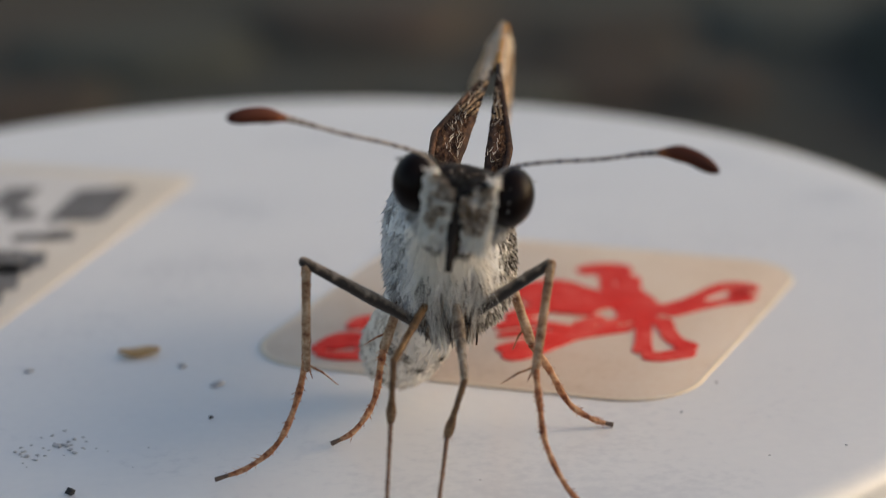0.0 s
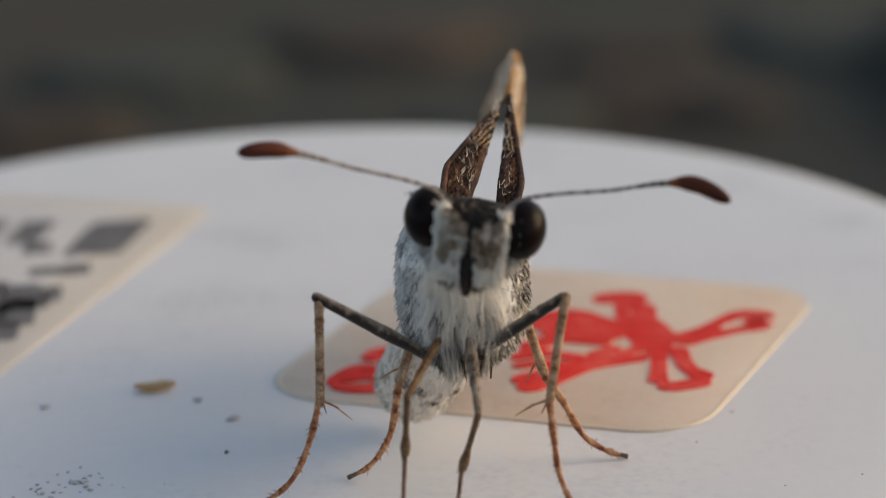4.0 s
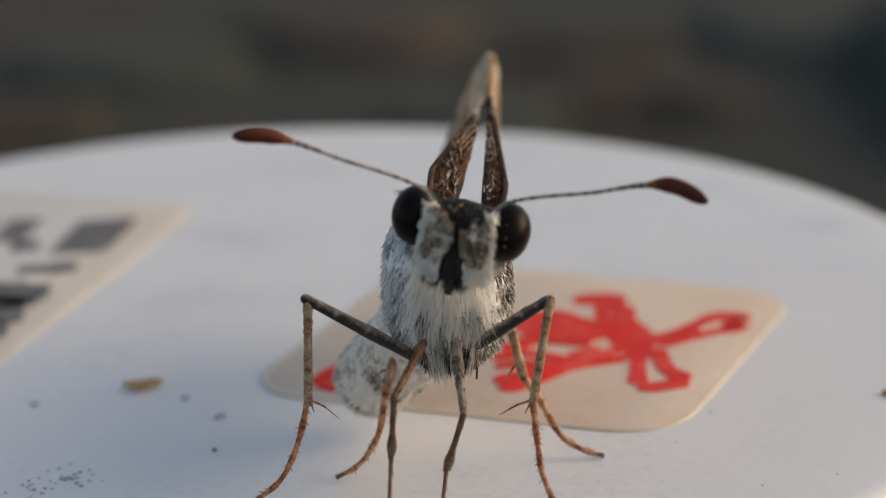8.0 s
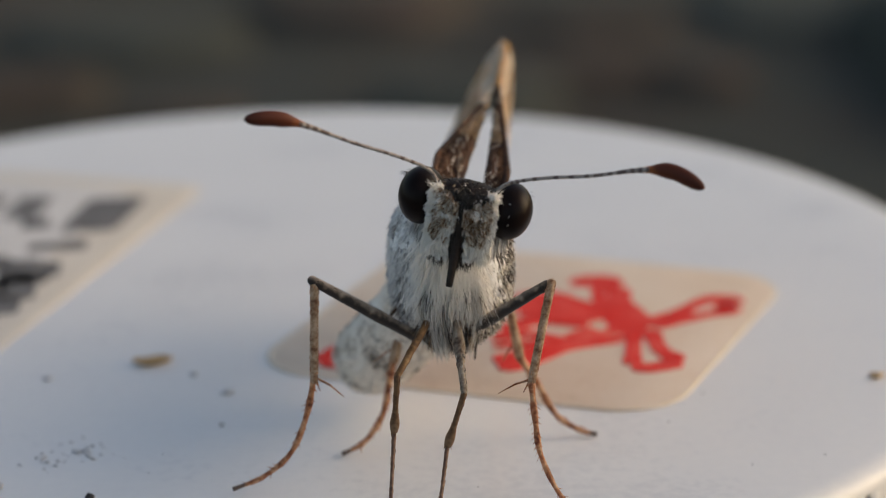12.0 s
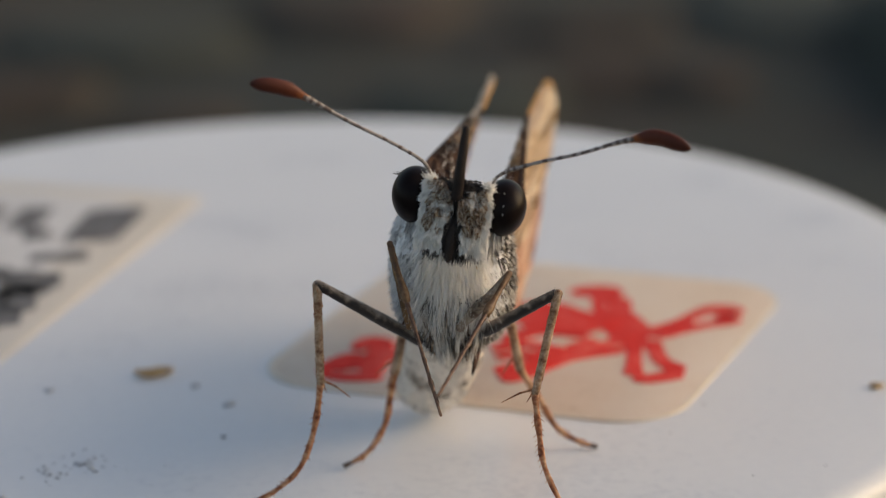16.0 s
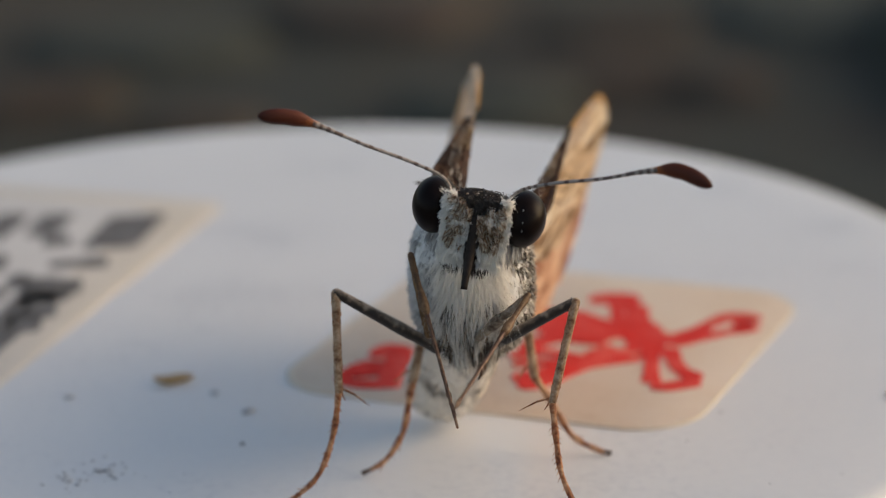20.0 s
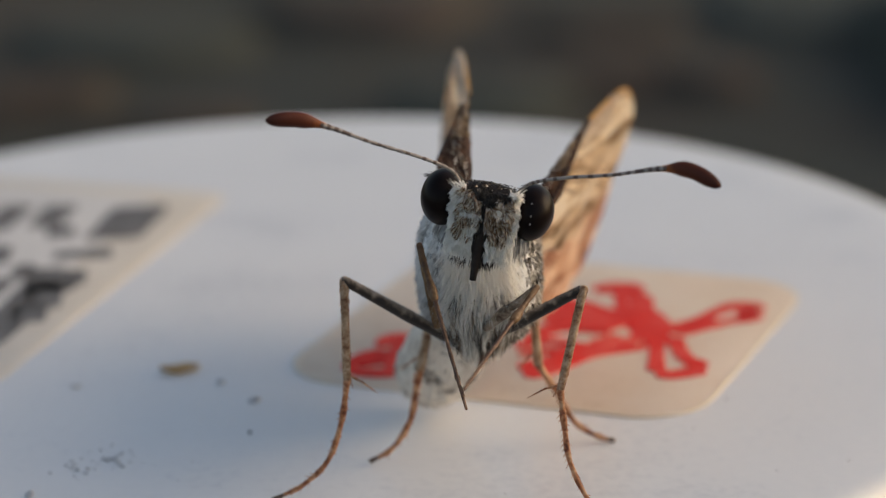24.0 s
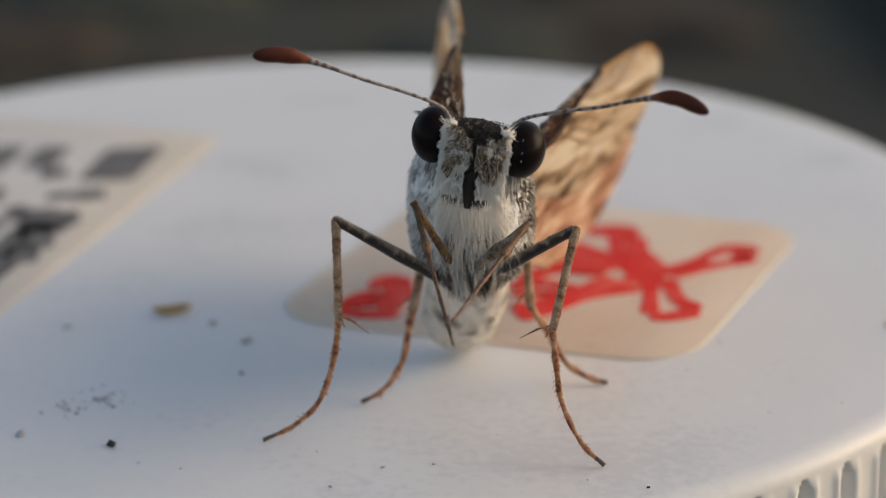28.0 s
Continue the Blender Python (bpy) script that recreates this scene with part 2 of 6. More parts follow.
def part_of(name, me, mat, parent, label="", at=None, kind=""):
    for m in (mat if isinstance(mat, (list, tuple)) else [mat]):
        me.materials.append(m)
    ob = new(name, me)
    ob.parent = parent
    if at is not None:
        ob.matrix_basis = at
    return tagged(ob, label, kind=kind)


def plump(d, power):
    """How far a fuller, boxier ball reaches along the unit way d."""
    return (abs(d.x) ** power + abs(d.y) ** power + abs(d.z) ** power) ** (-1 / power)


def ball(center, axes, turn=(0, 0, 0), seg=24, rings=16, rough=0.0, grain=1.5, bm=None, seed=0, power=2.0):
    """An ellipsoid with an uneven skin; a power over 2 makes it fuller."""
    bm = bm or bmesh.new()
    m = Matrix.LocRotScale(Vector(center), Euler([radians(a) for a in turn]), Vector(axes))
    made = bmesh.ops.create_uvsphere(bm, u_segments=seg, v_segments=rings, radius=1.0)
    for v in made["verts"]:
        v.co = m @ (v.co * plump(v.co.normalized(), power))
    if rough:
        c = Vector(center)
        for v in made["verts"]:
            d = v.co - c
            v.co += d.normalized() * rough * noise.noise(v.co * grain + Vector((seed * 7.1, 3.3, seed)))
    return bm


def tube(points, radii, sides=10, bm=None, flat=1.0):
    """A closed tapered tube along points; flat squeezes it across."""
    bm = bm or bmesh.new()
    pts = [Vector(p) for p in points]
    ring_of = []
    for i, p in enumerate(pts):
        d = (pts[min(i + 1, len(pts) - 1)] - pts[max(i - 1, 0)]).normalized()
        side = d.cross(Vector((0, -1, 0.35)))
        side = side.normalized() if side.length > 1e-4 else Vector((1, 0, 0))
        up = side.cross(d)
        ring_of.append([bm.verts.new(p + radii[i] * (side * math.cos(2 * math.pi * k / sides) + flat * up * math.sin(2 * math.pi * k / sides))) for k in range(sides)])
    for a, b in zip(ring_of, ring_of[1:]):
        for k in range(sides):
            bm.faces.new((a[k], a[(k + 1) % sides], b[(k + 1) % sides], b[k]))
    bm.faces.new(ring_of[0][::-1])
    bm.faces.new(ring_of[-1])
    return bm


def bend(points, n):
    """A smooth curve through points, as n + 1 places."""
    p = [Vector(q) for q in points]
    p = [2 * p[0] - p[1]] + p + [2 * p[-1] - p[-2]]
    out = []
    for i in range(n + 1):
        u = i / n * (len(p) - 3)
        k = min(int(u), len(p) - 4)
        f = u - k
        a, b, c, d = p[k:k + 4]
        out.append(0.5 * ((2 * b) + (c - a) * f + (2 * a - 5 * b + 4 * c - d) * f * f + (3 * b - a - 3 * c + d) * f ** 3))
    return out


def fur_mesh(name, roots, rng):
    """Hairs as bent tapered blades. roots: place, way, length, width, droop (a vector added towards the tip)."""
    verts, faces = [], []
    for p, way, length, width, droop in roots:
        way = way.normalized()
        side = way.cross(Vector((rng.uniform(-1, 1), rng.uniform(-1, 1), rng.uniform(-1, 1))))
        side = side.normalized() * width * 0.5
        mid = p + way * length * 0.5 + droop * 0.25
        tip = p + way * length + droop
        k = len(verts)
        for q in (p - side, p + side, mid - side * 0.8, mid + side * 0.8, tip):
            verts.append(q * MM)
        faces += [(k, k + 1, k + 3, k + 2), (k + 2, k + 3, k + 4)]
    me = bpy.data.meshes.new(name)
    me.from_pydata([tuple(v) for v in verts], [], faces)
    return me


def on_ball(center, axes, turn, rng, keep, count, power=2.0):
    """Random places on an ellipsoid with their normals, where keep(place, normal) holds."""
    r = Euler([radians(a) for a in turn]).to_matrix()
    out, tries = [], 0
    while len(out) < count and tries < count * 40:
        tries += 1
        d = Vector((rng.gauss(0, 1), rng.gauss(0, 1), rng.gauss(0, 1))).normalized()
        q = d * plump(d, power)
        p = Vector(center) + r @ Vector((q.x * axes[0], q.y * axes[1], q.z * axes[2]))
        g = [math.copysign(abs(c) ** (power - 1), c) / a for c, a in zip(q, axes)]
        nrm = (r @ Vector(g)).normalized()
        if keep(p, nrm):
            out.append((p, nrm))
    return out


def thing(name, label, category, at=None, group="", kind=""):
    ob = new(name)
    ob.empty_display_size = 0.001
    if at is not None:
        ob.matrix_basis = at
    return tagged(ob, label, category, group, kind)


# ---- ground ----
GROUND_Z = -118.0
bm = bmesh.new()
GRID, HALF = 60, 400.0
rows = []
for i in range(GRID + 1):
    row = []
    for j in range(GRID + 1):
        a, b = 2 * i / GRID - 1, 2 * j / GRID - 1
        x, y = HALF * a * abs(a) ** 3, HALF * b * abs(b) ** 3
        far = min(1.0, math.hypot(x, y) / 0.15)
        z = GROUND_Z * MM + 0.010 * far * (noise.noise(Vector((x * 2.0, y * 2.0, 0))) - 0.5) * (1 if math.hypot(x, y) < 8 else 0)
        row.append(bm.verts.new((x / MM, y / MM, z / MM)))
    rows.append(row)
for i in range(GRID):
    for j in range(GRID):
        bm.faces.new((rows[i][j], rows[i + 1][j], rows[i + 1][j + 1], rows[i][j + 1]))
ground = part("ground", bm, GROUND, None)
tagged(ground, "dark grey-brown bare ground, out of focus", "ground", kind="structure")



def patch(name, label, x, y, rx, ry, mat, seed, rise=1.0):
    """A low uneven patch lying on the ground."""
    ob = thing(name, label, "ground patch", pose(x, y, (GROUND_Z + 1.0) * MM), kind="structure")
    bm = bmesh.new()
    n, rings = 28, []
    for k, (f, z) in enumerate(((1.0, 0.0), (0.93, 7.0), (0.7, 11.0), (0.35, 13.0))):
        ring = []
        for i in range(n):
            a = 2 * math.pi * i / n
            w = f * (1 + 0.28 * noise.noise(Vector((math.cos(a) * 1.3 + seed, math.sin(a) * 1.3, seed))))
            ring.append(bm.verts.new((rx * w * math.cos(a) / MM, ry * w * math.sin(a) / MM, rise * (z + 3 * noise.noise(Vector((i * 0.7, k, seed)))) - (8 if k == 0 else 0))))
        rings.append(ring)
    for a, c in zip(rings, rings[1:]):
        for i in range(n):
            bm.faces.new((a[i], a[(i + 1) % n], c[(i + 1) % n], c[i]))
    bm.faces.new(rings[-1])
    part("crust", bm, mat, ob)


DARK_SOIL = material("blackish_soil", [(0.4, (0.031, 0.035, 0.030)), (0.6, (0.047, 0.051, 0.043))], scale=30, fine=140, rough=0.9, bump=1.5, unit=1.0, spec=0.2)
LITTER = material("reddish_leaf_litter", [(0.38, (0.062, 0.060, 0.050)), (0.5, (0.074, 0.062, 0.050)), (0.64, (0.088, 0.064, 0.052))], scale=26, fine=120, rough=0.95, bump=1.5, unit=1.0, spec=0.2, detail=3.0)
GREY_SOIL = material("greenish_grey_soil", [(0.4, (0.062, 0.068, 0.059)), (0.6, (0.072, 0.078, 0.067))], scale=24, fine=120, rough=0.95, bump=1.5, unit=1.0, spec=0.2)
for x, y, rx, ry, seed in ((0.040, 0.478, 0.030, 0.013, 1), (0.066, 0.468, 0.012, 0.009, 4), (-0.012, 0.545, 0.030, 0.022, 6), (0.045, 0.520, 0.020, 0.010, 9), (-0.088, 0.470, 0.022, 0.012, 12), (-0.05, 0.440, 0.016, 0.008, 14)):
    patch("leaf_litter", "reddish-brown patch of dry leaf litter on the ground", x, y, rx, ry, LITTER, seed, 0.15)
for x, y, rx, ry, seed in ((-0.070, 0.515, 0.030, 0.016, 2), (0.012, 0.456, 0.022, 0.012, 5), (0.095, 0.535, 0.025, 0.030, 7)):
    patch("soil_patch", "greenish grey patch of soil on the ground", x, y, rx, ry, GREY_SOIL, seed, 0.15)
patch("soil_patch", "blackish patch of soil on the ground", 0.142, 0.475, 0.038, 0.085, DARK_SOIL, 3)
patch("soil_patch", "blackish patch of soil on the ground", 0.30, 1.10, 0.12, 0.30, DARK_SOIL, 8)

# ---- bottle and cap ----
CAP_R, CAP_H = 21.45, 15.0
CAP_Y = -0.3
RIBS, RIB_PHASE = 85, 0.835


def lathe(profile, n, radius_at=None):
    """Turns a profile of (radius, height) round the z axis."""
    bm = bmesh.new()
    rings = []
    for r, z in profile:
        ring = []
        for k in range(n):
            a = 2 * math.pi * k / n
            rr = r if radius_at is None else radius_at(r, z, a)
            ring.append(bm.verts.new((rr * math.cos(a), rr * math.sin(a), z)))
        rings.append(ring)
    for a, b in zip(rings, rings[1:]):
        for k in range(n):
            bm.faces.new((a[k], a[(k + 1) % n], b[(k + 1) % n], b[k]))
    for ring in (rings[0], rings[-1]):
        if profile[rings.index(ring)][0] < 30:
            bm.faces.new(ring)
    return bm


def rib_radius(r, z, a):
    """Rounded upright slots round the skirt, closed above by small arches."""
    if z > -0.58 or r < CAP_R - 0.1:
        return r
    u = (a * RIBS / (2 * math.pi) + RIB_PHASE) % 1.0 - 0.5
    half = 0.155 * min(1.0, math.sqrt(max(0.0, (-0.58 - z) / 0.45)))
    s = max(0.0, min(1.0, (half - abs(u)) / 0.06))
    lip = 0.10 * math.exp(-((abs(u) - 0.24) / 0.08) ** 2) * min(1.0, (-0.58 - z) / 0.3)
    return r - 0.55 * s * s * (3 - 2 * s) + lip


bottle = thing("bottle", "white plastic bottle with a ribbed screw cap and stickers", "bottle", pose(0, 0, GROUND_Z * MM))
profile = [(0.02, 0.0), (6, 0.0), (14, -0.01), (19, -0.02), (20.8, -0.03), (21.0, -0.05), (21.15, -0.10), (21.27, -0.17), (21.36, -0.26), (21.42, -0.37), (CAP_R, -0.50)]
profile += [(CAP_R, -0.56 - 0.06 * i) for i in range(12)] + [(CAP_R, z) for z in (-1.5, -2.4, -3.5, -6, -9, -12, -14)] + [(21.3, -14.7), (21.0, -15.0), (20.1, -15.0)]
part("screw_cap", lathe([(r, z - GROUND_Z) for r, z in profile], RIBS * 22, lambda r, z, a: rib_radius(r, z + GROUND_Z, a)), W_PLASTIC, bottle, "white plastic screw cap with a ribbed skirt and a dusty flat top", pose(0, CAP_Y * MM, 0))

shoulder = -CAP_H - GROUND_Z
part("bottle_body", lathe([(0.02, 0.2), (24, 0.0), (28, 0.6), (29.5, 3), (30, 8), (30, 60), (29.5, 72), (27.5, 82), (24, 90), (20.8, 94), (20.0, 96), (20.0, shoulder + 0.2), (16, shoulder + 0.2), (0.02, shoulder + 0.2)], 96), W_PLASTIC, bottle, at=pose(0, CAP_Y * MM, 0))
part("neck_ring", lathe([(19.9, 98.2), (21.6, 98.4), (22.0, 98.9), (22.0, 100.2), (21.6, 100.8), (19.9, 101.0)], 96), W_PLASTIC, bottle, at=pose(0, CAP_Y * MM, 0))


def slab(outline, z0, z1):
    """A thin plate with an outline in the plane, from z0 to z1, its rim slightly rounded."""
    bm = bmesh.new()
    c = sum((Vector(p) for p in outline), Vector((0, 0))) / len(outline)
    low = [bm.verts.new((x, y, z0)) for x, y in outline]
    top = [bm.verts.new((x, y, z1 - 0.3 * (z1 - z0))) for x, y in outline]
    ins = []
    for x, y in outline:
        d = Vector((x, y)) - c
        d = d * (1 - min(0.4, 0.04 / max(d.length, 0.05)))
        ins.append(bm.verts.new((c.x + d.x, c.y + d.y, z1)))
    n = len(outline)
    for a, b in ((low, top), (top, ins)):
        for k in range(n):
            bm.faces.new((a[k], a[(k + 1) % n], b[(k + 1) % n], b[k]))
    bm.faces.new(ins)
    return bm


def round_rect(w, h, r, n=8):
    out = []
    for cx, cy, a0 in ((w / 2 - r, h / 2 - r, 0), (-w / 2 + r, h / 2 - r, 90), (-w / 2 + r, -h / 2 + r, 180), (w / 2 - r, -h / 2 + r, 270)):
        for k in range(n + 1):
            a = radians(a0 + 90 * k / n)
            out.append((cx + r * math.cos(a), cy + r * math.sin(a)))
    return out


def stroke(points, widths, z0, z1, n=40):
    """A flat painted stroke along a bent line, with round ends and an uneven width."""
    line = bend([(x, y, 0) for x, y in points], n)
    ws = np.interp(np.linspace(0, len(widths) - 1, n + 1), range(len(widths)), widths)
    left, right = [], []
    for i, p in enumerate(line):
        d = (line[min(i + 1, n)] - line[max(i - 1, 0)]).normalized()
        s = Vector((-d.y, d.x, 0))
        end = min((p - line[0]).length, (p - line[n]).length)
        e = math.sqrt(max(0.02, 1 - max(0, 1 - end / (0.5 * ws[i])) ** 2))
        w = ws[i] * 0.5 * e * (1 + 0.16 * noise.noise(p * 1.7))
        left.append(p + s * w)
        right.append(p - s * w)
    bm = bmesh.new()
    vs = [[bm.verts.new((q.x, q.y, z)) for q in side] for z in (z0, z1) for side in (left, right)]
    l0, r0, l1, r1 = vs
    for i in range(n):
        bm.faces.new((l1[i], l1[i + 1], r1[i + 1], r1[i]))
        bm.faces.new((l0[i], l0[i + 1], l1[i + 1], l1[i]))
        bm.faces.new((r0[i], r1[i], r1[i + 1], r0[i + 1]))
    bm.faces.new((l0[0], l1[0], r1[0], r0[0]))
    bm.faces.new((l0[n], r0[n], r1[n], l1[n]))
    return bm


# warning label: a yellowed square with a red skull and crossed bones
LZ = -GROUND_Z
def skewed(w, h, r, n=8):
    """The outline of the hand-cut sticker, a little out of square."""
    return [(x - 0.40, y + 0.22 + 0.075 * x) for x, y in round_rect(w, h, r, n)]


warning_label = part("warning_label", slab(skewed(12.4, 12.1, 1.95, 12), 0.0, 0.045), LABEL_PAPER, bottle,
                     "yellowed square sticker with a red skull and crossed bones", pose(7.6 * MM, -3.9 * MM, LZ * MM, 0, 0, -24))
rims = [[(x, y, z) for x, y in skewed(12.4 - w, 12.1 - w, 1.95 - w / 2, 12)] for w, z in ((0.0, 0.012), (0.03, 0.050), (0.20, 0.056), (0.30, 0.045))]
bm = bmesh.new()
rims = [[bm.verts.new((x, y, z + 0.006 * noise.noise(Vector((x, y, 0))))) for x, y, z in ring] for ring in rims]
for a, b in zip(rims, rims[1:]):
    for k in range(len(a)):
        bm.faces.new((a[k], a[(k + 1) % len(a)], b[(k + 1) % len(a)], b[k]))
part("label_rim", bm, LABEL_EDGE, warning_label, "pale cream, lifted paper rim")
INK0, INK1 = 0.048, 0.060
STROKES = [
    # upper bone: its head, then two sides down to the crossing
    ([(-0.30, 3.62), (-0.02, 4.05), (0.52, 4.22), (1.08, 4.05)], [0.75, 1.05, 1.15, 0.95]),
    ([(0.30, 3.72), (0.75, 3.62), (1.10, 3.55)], [0.75, 0.95, 0.8]),
    ([(0.62, 3.30), (1.10, 2.35), (1.74, 1.45)], [0.42, 0.40, 0.55]),
    ([(1.08, 3.95), (1.62, 2.75), (2.50, 1.60)], [0.72, 0.62, 0.80]),
    ([(1.02, 2.95), (1.40, 2.42), (1.80, 1.95)], [0.22, 0.30, 0.45]),
    # crossing
    ([(1.55, 1.35), (2.20, 1.35), (2.80, 1.25), (3.20, 1.15)], [1.1, 1.25, 1.05, 0.8]),
    ([(1.95, 0.75), (2.55, 0.65), (3.10, 0.75)], [0.75, 0.85, 0.65]),
    # right bone: an open loop with a filled tip
    ([(3.00, 1.52), (3.48, 2.35), (3.80, 3.36), (4.12, 4.00), (4.62, 4.18), (5.02, 3.85)], [0.55, 0.42, 0.46, 0.52, 0.50, 0.42]),
    ([(3.22, 1.02), (3.80, 1.85), (4.40, 2.62), (4.88, 3.05), (5.12, 3.50)], [0.55, 0.42, 0.42, 0.46, 0.42]),
    ([(3.15, 1.30), (3.55, 1.95), (3.90, 2.62)], [0.35, 0.42, 0.26]),
    ([(4.52, 3.82), (4.72, 3.52), (4.92, 3.62)], [0.55, 0.85, 0.70]),
    # forked foot: an open triangle
    ([(2.82, 0.42), (3.14, -0.50), (3.44, -1.40), (3.66, -2.10)], [0.50, 0.40, 0.42, 0.62]),
    ([(3.22, 0.75), (3.68, -0.10), (4.14, -0.80), (4.86, -1.32)], [0.50, 0.46, 0.50, 0.66]),
    ([(3.70, -2.16), (4.13, -2.20), (4.52, -1.88), (4.92, -1.42)], [0.66, 0.62, 0.62, 0.62]),
    # lower bone: two long sides and a filled end
    ([(3.00, 0.45), (2.58, -0.30), (1.77, -0.85), (1.20, -1.15), (0.82, -1.85), (0.30, -2.65), (-0.06, -3.30)], [0.34, 0.30, 0.36, 0.62, 0.52, 0.55, 0.75]),
    ([(2.76, -0.40), (1.90, -1.12), (1.38, -1.62), (1.04, -2.42), (0.62, -3.30), (0.16, -3.62)], [0.24, 0.30, 0.48, 0.50, 0.60, 0.80]),
    ([(2.70, 0.70), (2.12, 0.02), (1.85, -0.52)], [0.50, 0.36, 0.34]),
    # skull
    ([(-1.00, 0.85), (-1.08, 1.62), (-0.88, 2.12), (-0.40, 2.30), (0.40, 1.92), (1.10, 1.80), (1.85, 1.60)], [0.73, 0.88, 0.95, 0.85, 0.88, 0.85, 0.92]),
    ([(-0.85, 0.60), (-0.26, 1.05), (0.55, 1.12), (1.45, 1.02)], [0.67, 0.98, 1.16, 1.16]),
    ([(-0.60, 1.50), (0.10, 1.62), (0.75, 1.45)], [0.61, 0.51, 0.55]),
    ([(-0.80, -0.85), (-0.50, -0.15), (-0.05, 0.40), (0.65, 0.42), (1.35, 0.52)], [0.61, 0.67, 0.63, 0.49, 0.61]),
    ([(-0.88, -1.62), (-0.45, -1.12), (0.04, -0.88), (0.65, -0.95), (1.17, -1.02)], [0.51, 0.54, 0.46, 0.41, 0.49]),
    ([(1.10, -0.70), (1.42, -0.45), (1.68, 0.20)], [0.44, 0.49, 0.49]),
    ([(-0.55, -2.20), (-0.03, -1.80), (0.71, -1.50)], [0.32, 0.37, 0.44]),
    ([(-0.55, 0.95), (0.20, 1.32), (0.95, 1.30), (1.60, 1.22)], [0.7, 0.9, 0.9, 0.8]),
    ([(-0.45, 1.95), (0.05, 1.98), (0.55, 1.70)], [0.5, 0.6, 0.6]),
    ([(0.20, -2.75), (0.62, -2.30), (0.98, -1.70)], [0.5, 0.5, 0.4]),
    # far end of the other bone
    ([(-4.76, -5.10), (-4.72, -4.32), (-4.52, -3.72), (-4.05, -3.60)], [0.36, 0.44, 0.50, 0.55]),
    ([(-4.66, -5.18), (-4.10, -5.20), (-3.55, -5.00), (-3.00, -4.75)], [0.36, 0.44, 0.50, 0.55]),
    ([(-4.52, -4.75), (-4.20, -4.30), (-3.80, -4.05)], [0.30, 0.40, 0.45]),
    ([(-3.40, -4.75), (-3.60, -3.95), (-3.80, -3.15)], [0.60, 0.66, 0.60]),
    ([(-4.60, -3.10), (-4.60, -2.50), (-4.25, -2.30), (-3.70, -2.60)], [0.36, 0.50, 0.60, 0.70]),
    ([(-4.25, -2.85), (-3.70, -3.10), (-3.20, -3.40)], [0.70, 0.80, 0.80]),
]
for k, (pts, ws) in enumerate(STROKES):
    part("red_stroke", stroke(pts, [w * 1.08 for w in ws], INK0, INK1 + 0.0022 * k), RED_INK, warning_label, smooth=False)

# printed label with smudged dark characters
text_label = part("text_label", slab(round_rect(14.0, 24.0, 0.8), 0.0, 0.04), TEXT_EDGE, bottle,
                  "yellowed printed sticker with smudged dark characters", pose(-13.6 * MM, 1.3 * MM, LZ * MM, 0, 0, -17))
part("print_area", slab(round_rect(11.6, 22.0, 1.2), 0.034, 0.048), GREY_PAPER, text_label, "greyish printed field", pose(-0.95 * MM, 0, 0))
# centre, width, depth, slant and turn of each smudge, on the cap
MARKS = [
    (-6.68, 7.65, 1.50, 2.85, 0.30, 6), (-9.36, 8.55, 0.85, 1.95, 0.2, 4), (-8.86, 6.75, 0.72, 0.95, 0.0, 4), (-7.25, 4.40, 0.62, 0.80, 0.0, 4), (-8.08, 4.24, 1.02, 0.66, 0.1, 2),
    (-7.75, 2.05, 0.58, 1.10, 0.0, 4), (-8.75, 2.42, 0.95, 1.00, 0.0, 6), (-8.50, 0.40, 0.95, 1.85, 0.0, 4), (-9.30, -0.25, 0.62, 2.45, 0.1, -4), (-9.55, 2.60, 0.55, 1.20, 0.0, 0), (-8.15, 1.25, 0.8, 0.9, 0.0, 4), (-8.95, 1.35, 0.6, 1.0, 0.0, 0), (-8.75, -1.3, 0.9, 1.2, 0.0, 0),
    (-9.60, -2.90, 1.1, 1.70, 0.1, -6), (-10.5, 0.6, 0.9, 2.2, 0.1, -6), (-11.0, 8.4, 0.9, 2.2, 0.2, 0), (-10.9, 4.4, 1.1, 1.4, 0.0, 0),
]
turn_back = pose(-13.6 * MM, 1.3 * MM, 0, 0, 0, -17).inverted()
for x, y, w, h, slant, a in MARKS:
    p = turn_back @ mm(x, y, 0)
    rr = random.Random(int(x * 100 + y * 10))
    pts = [(px * (1 + 0.12 * rr.uniform(-1, 1)) + slant * py, py * (1 + 0.10 * rr.uniform(-1, 1))) for px, py in round_rect(w * 1.28, h * 1.28, min(w, h) * 0.2, 3)]
    part("smudged_character", slab(pts, 0.046, 0.060), DARK_INK, text_label, at=pose(p.x, p.y, 0, 0, 0, a + 17), smooth=False)


# ---- debris on the cap ----
def crumb(name, label, x, y, size, mat, turn=0, flat=0.5, long=1.0, seed=1):
    """A small uneven grain lying on the cap."""
    ob = thing(name, label, "debris", pose(x * MM, y * MM, 0.0, 0, 0, turn), group="debris on the cap")
    part("grain", ball((0, 0, size * flat * 0.42), (size * long * 0.5, size * 0.5, size * flat * 0.5), seg=10, rings=7, rough=size * 0.28, grain=3.0 / size, seed=seed), mat, ob)
    return ob


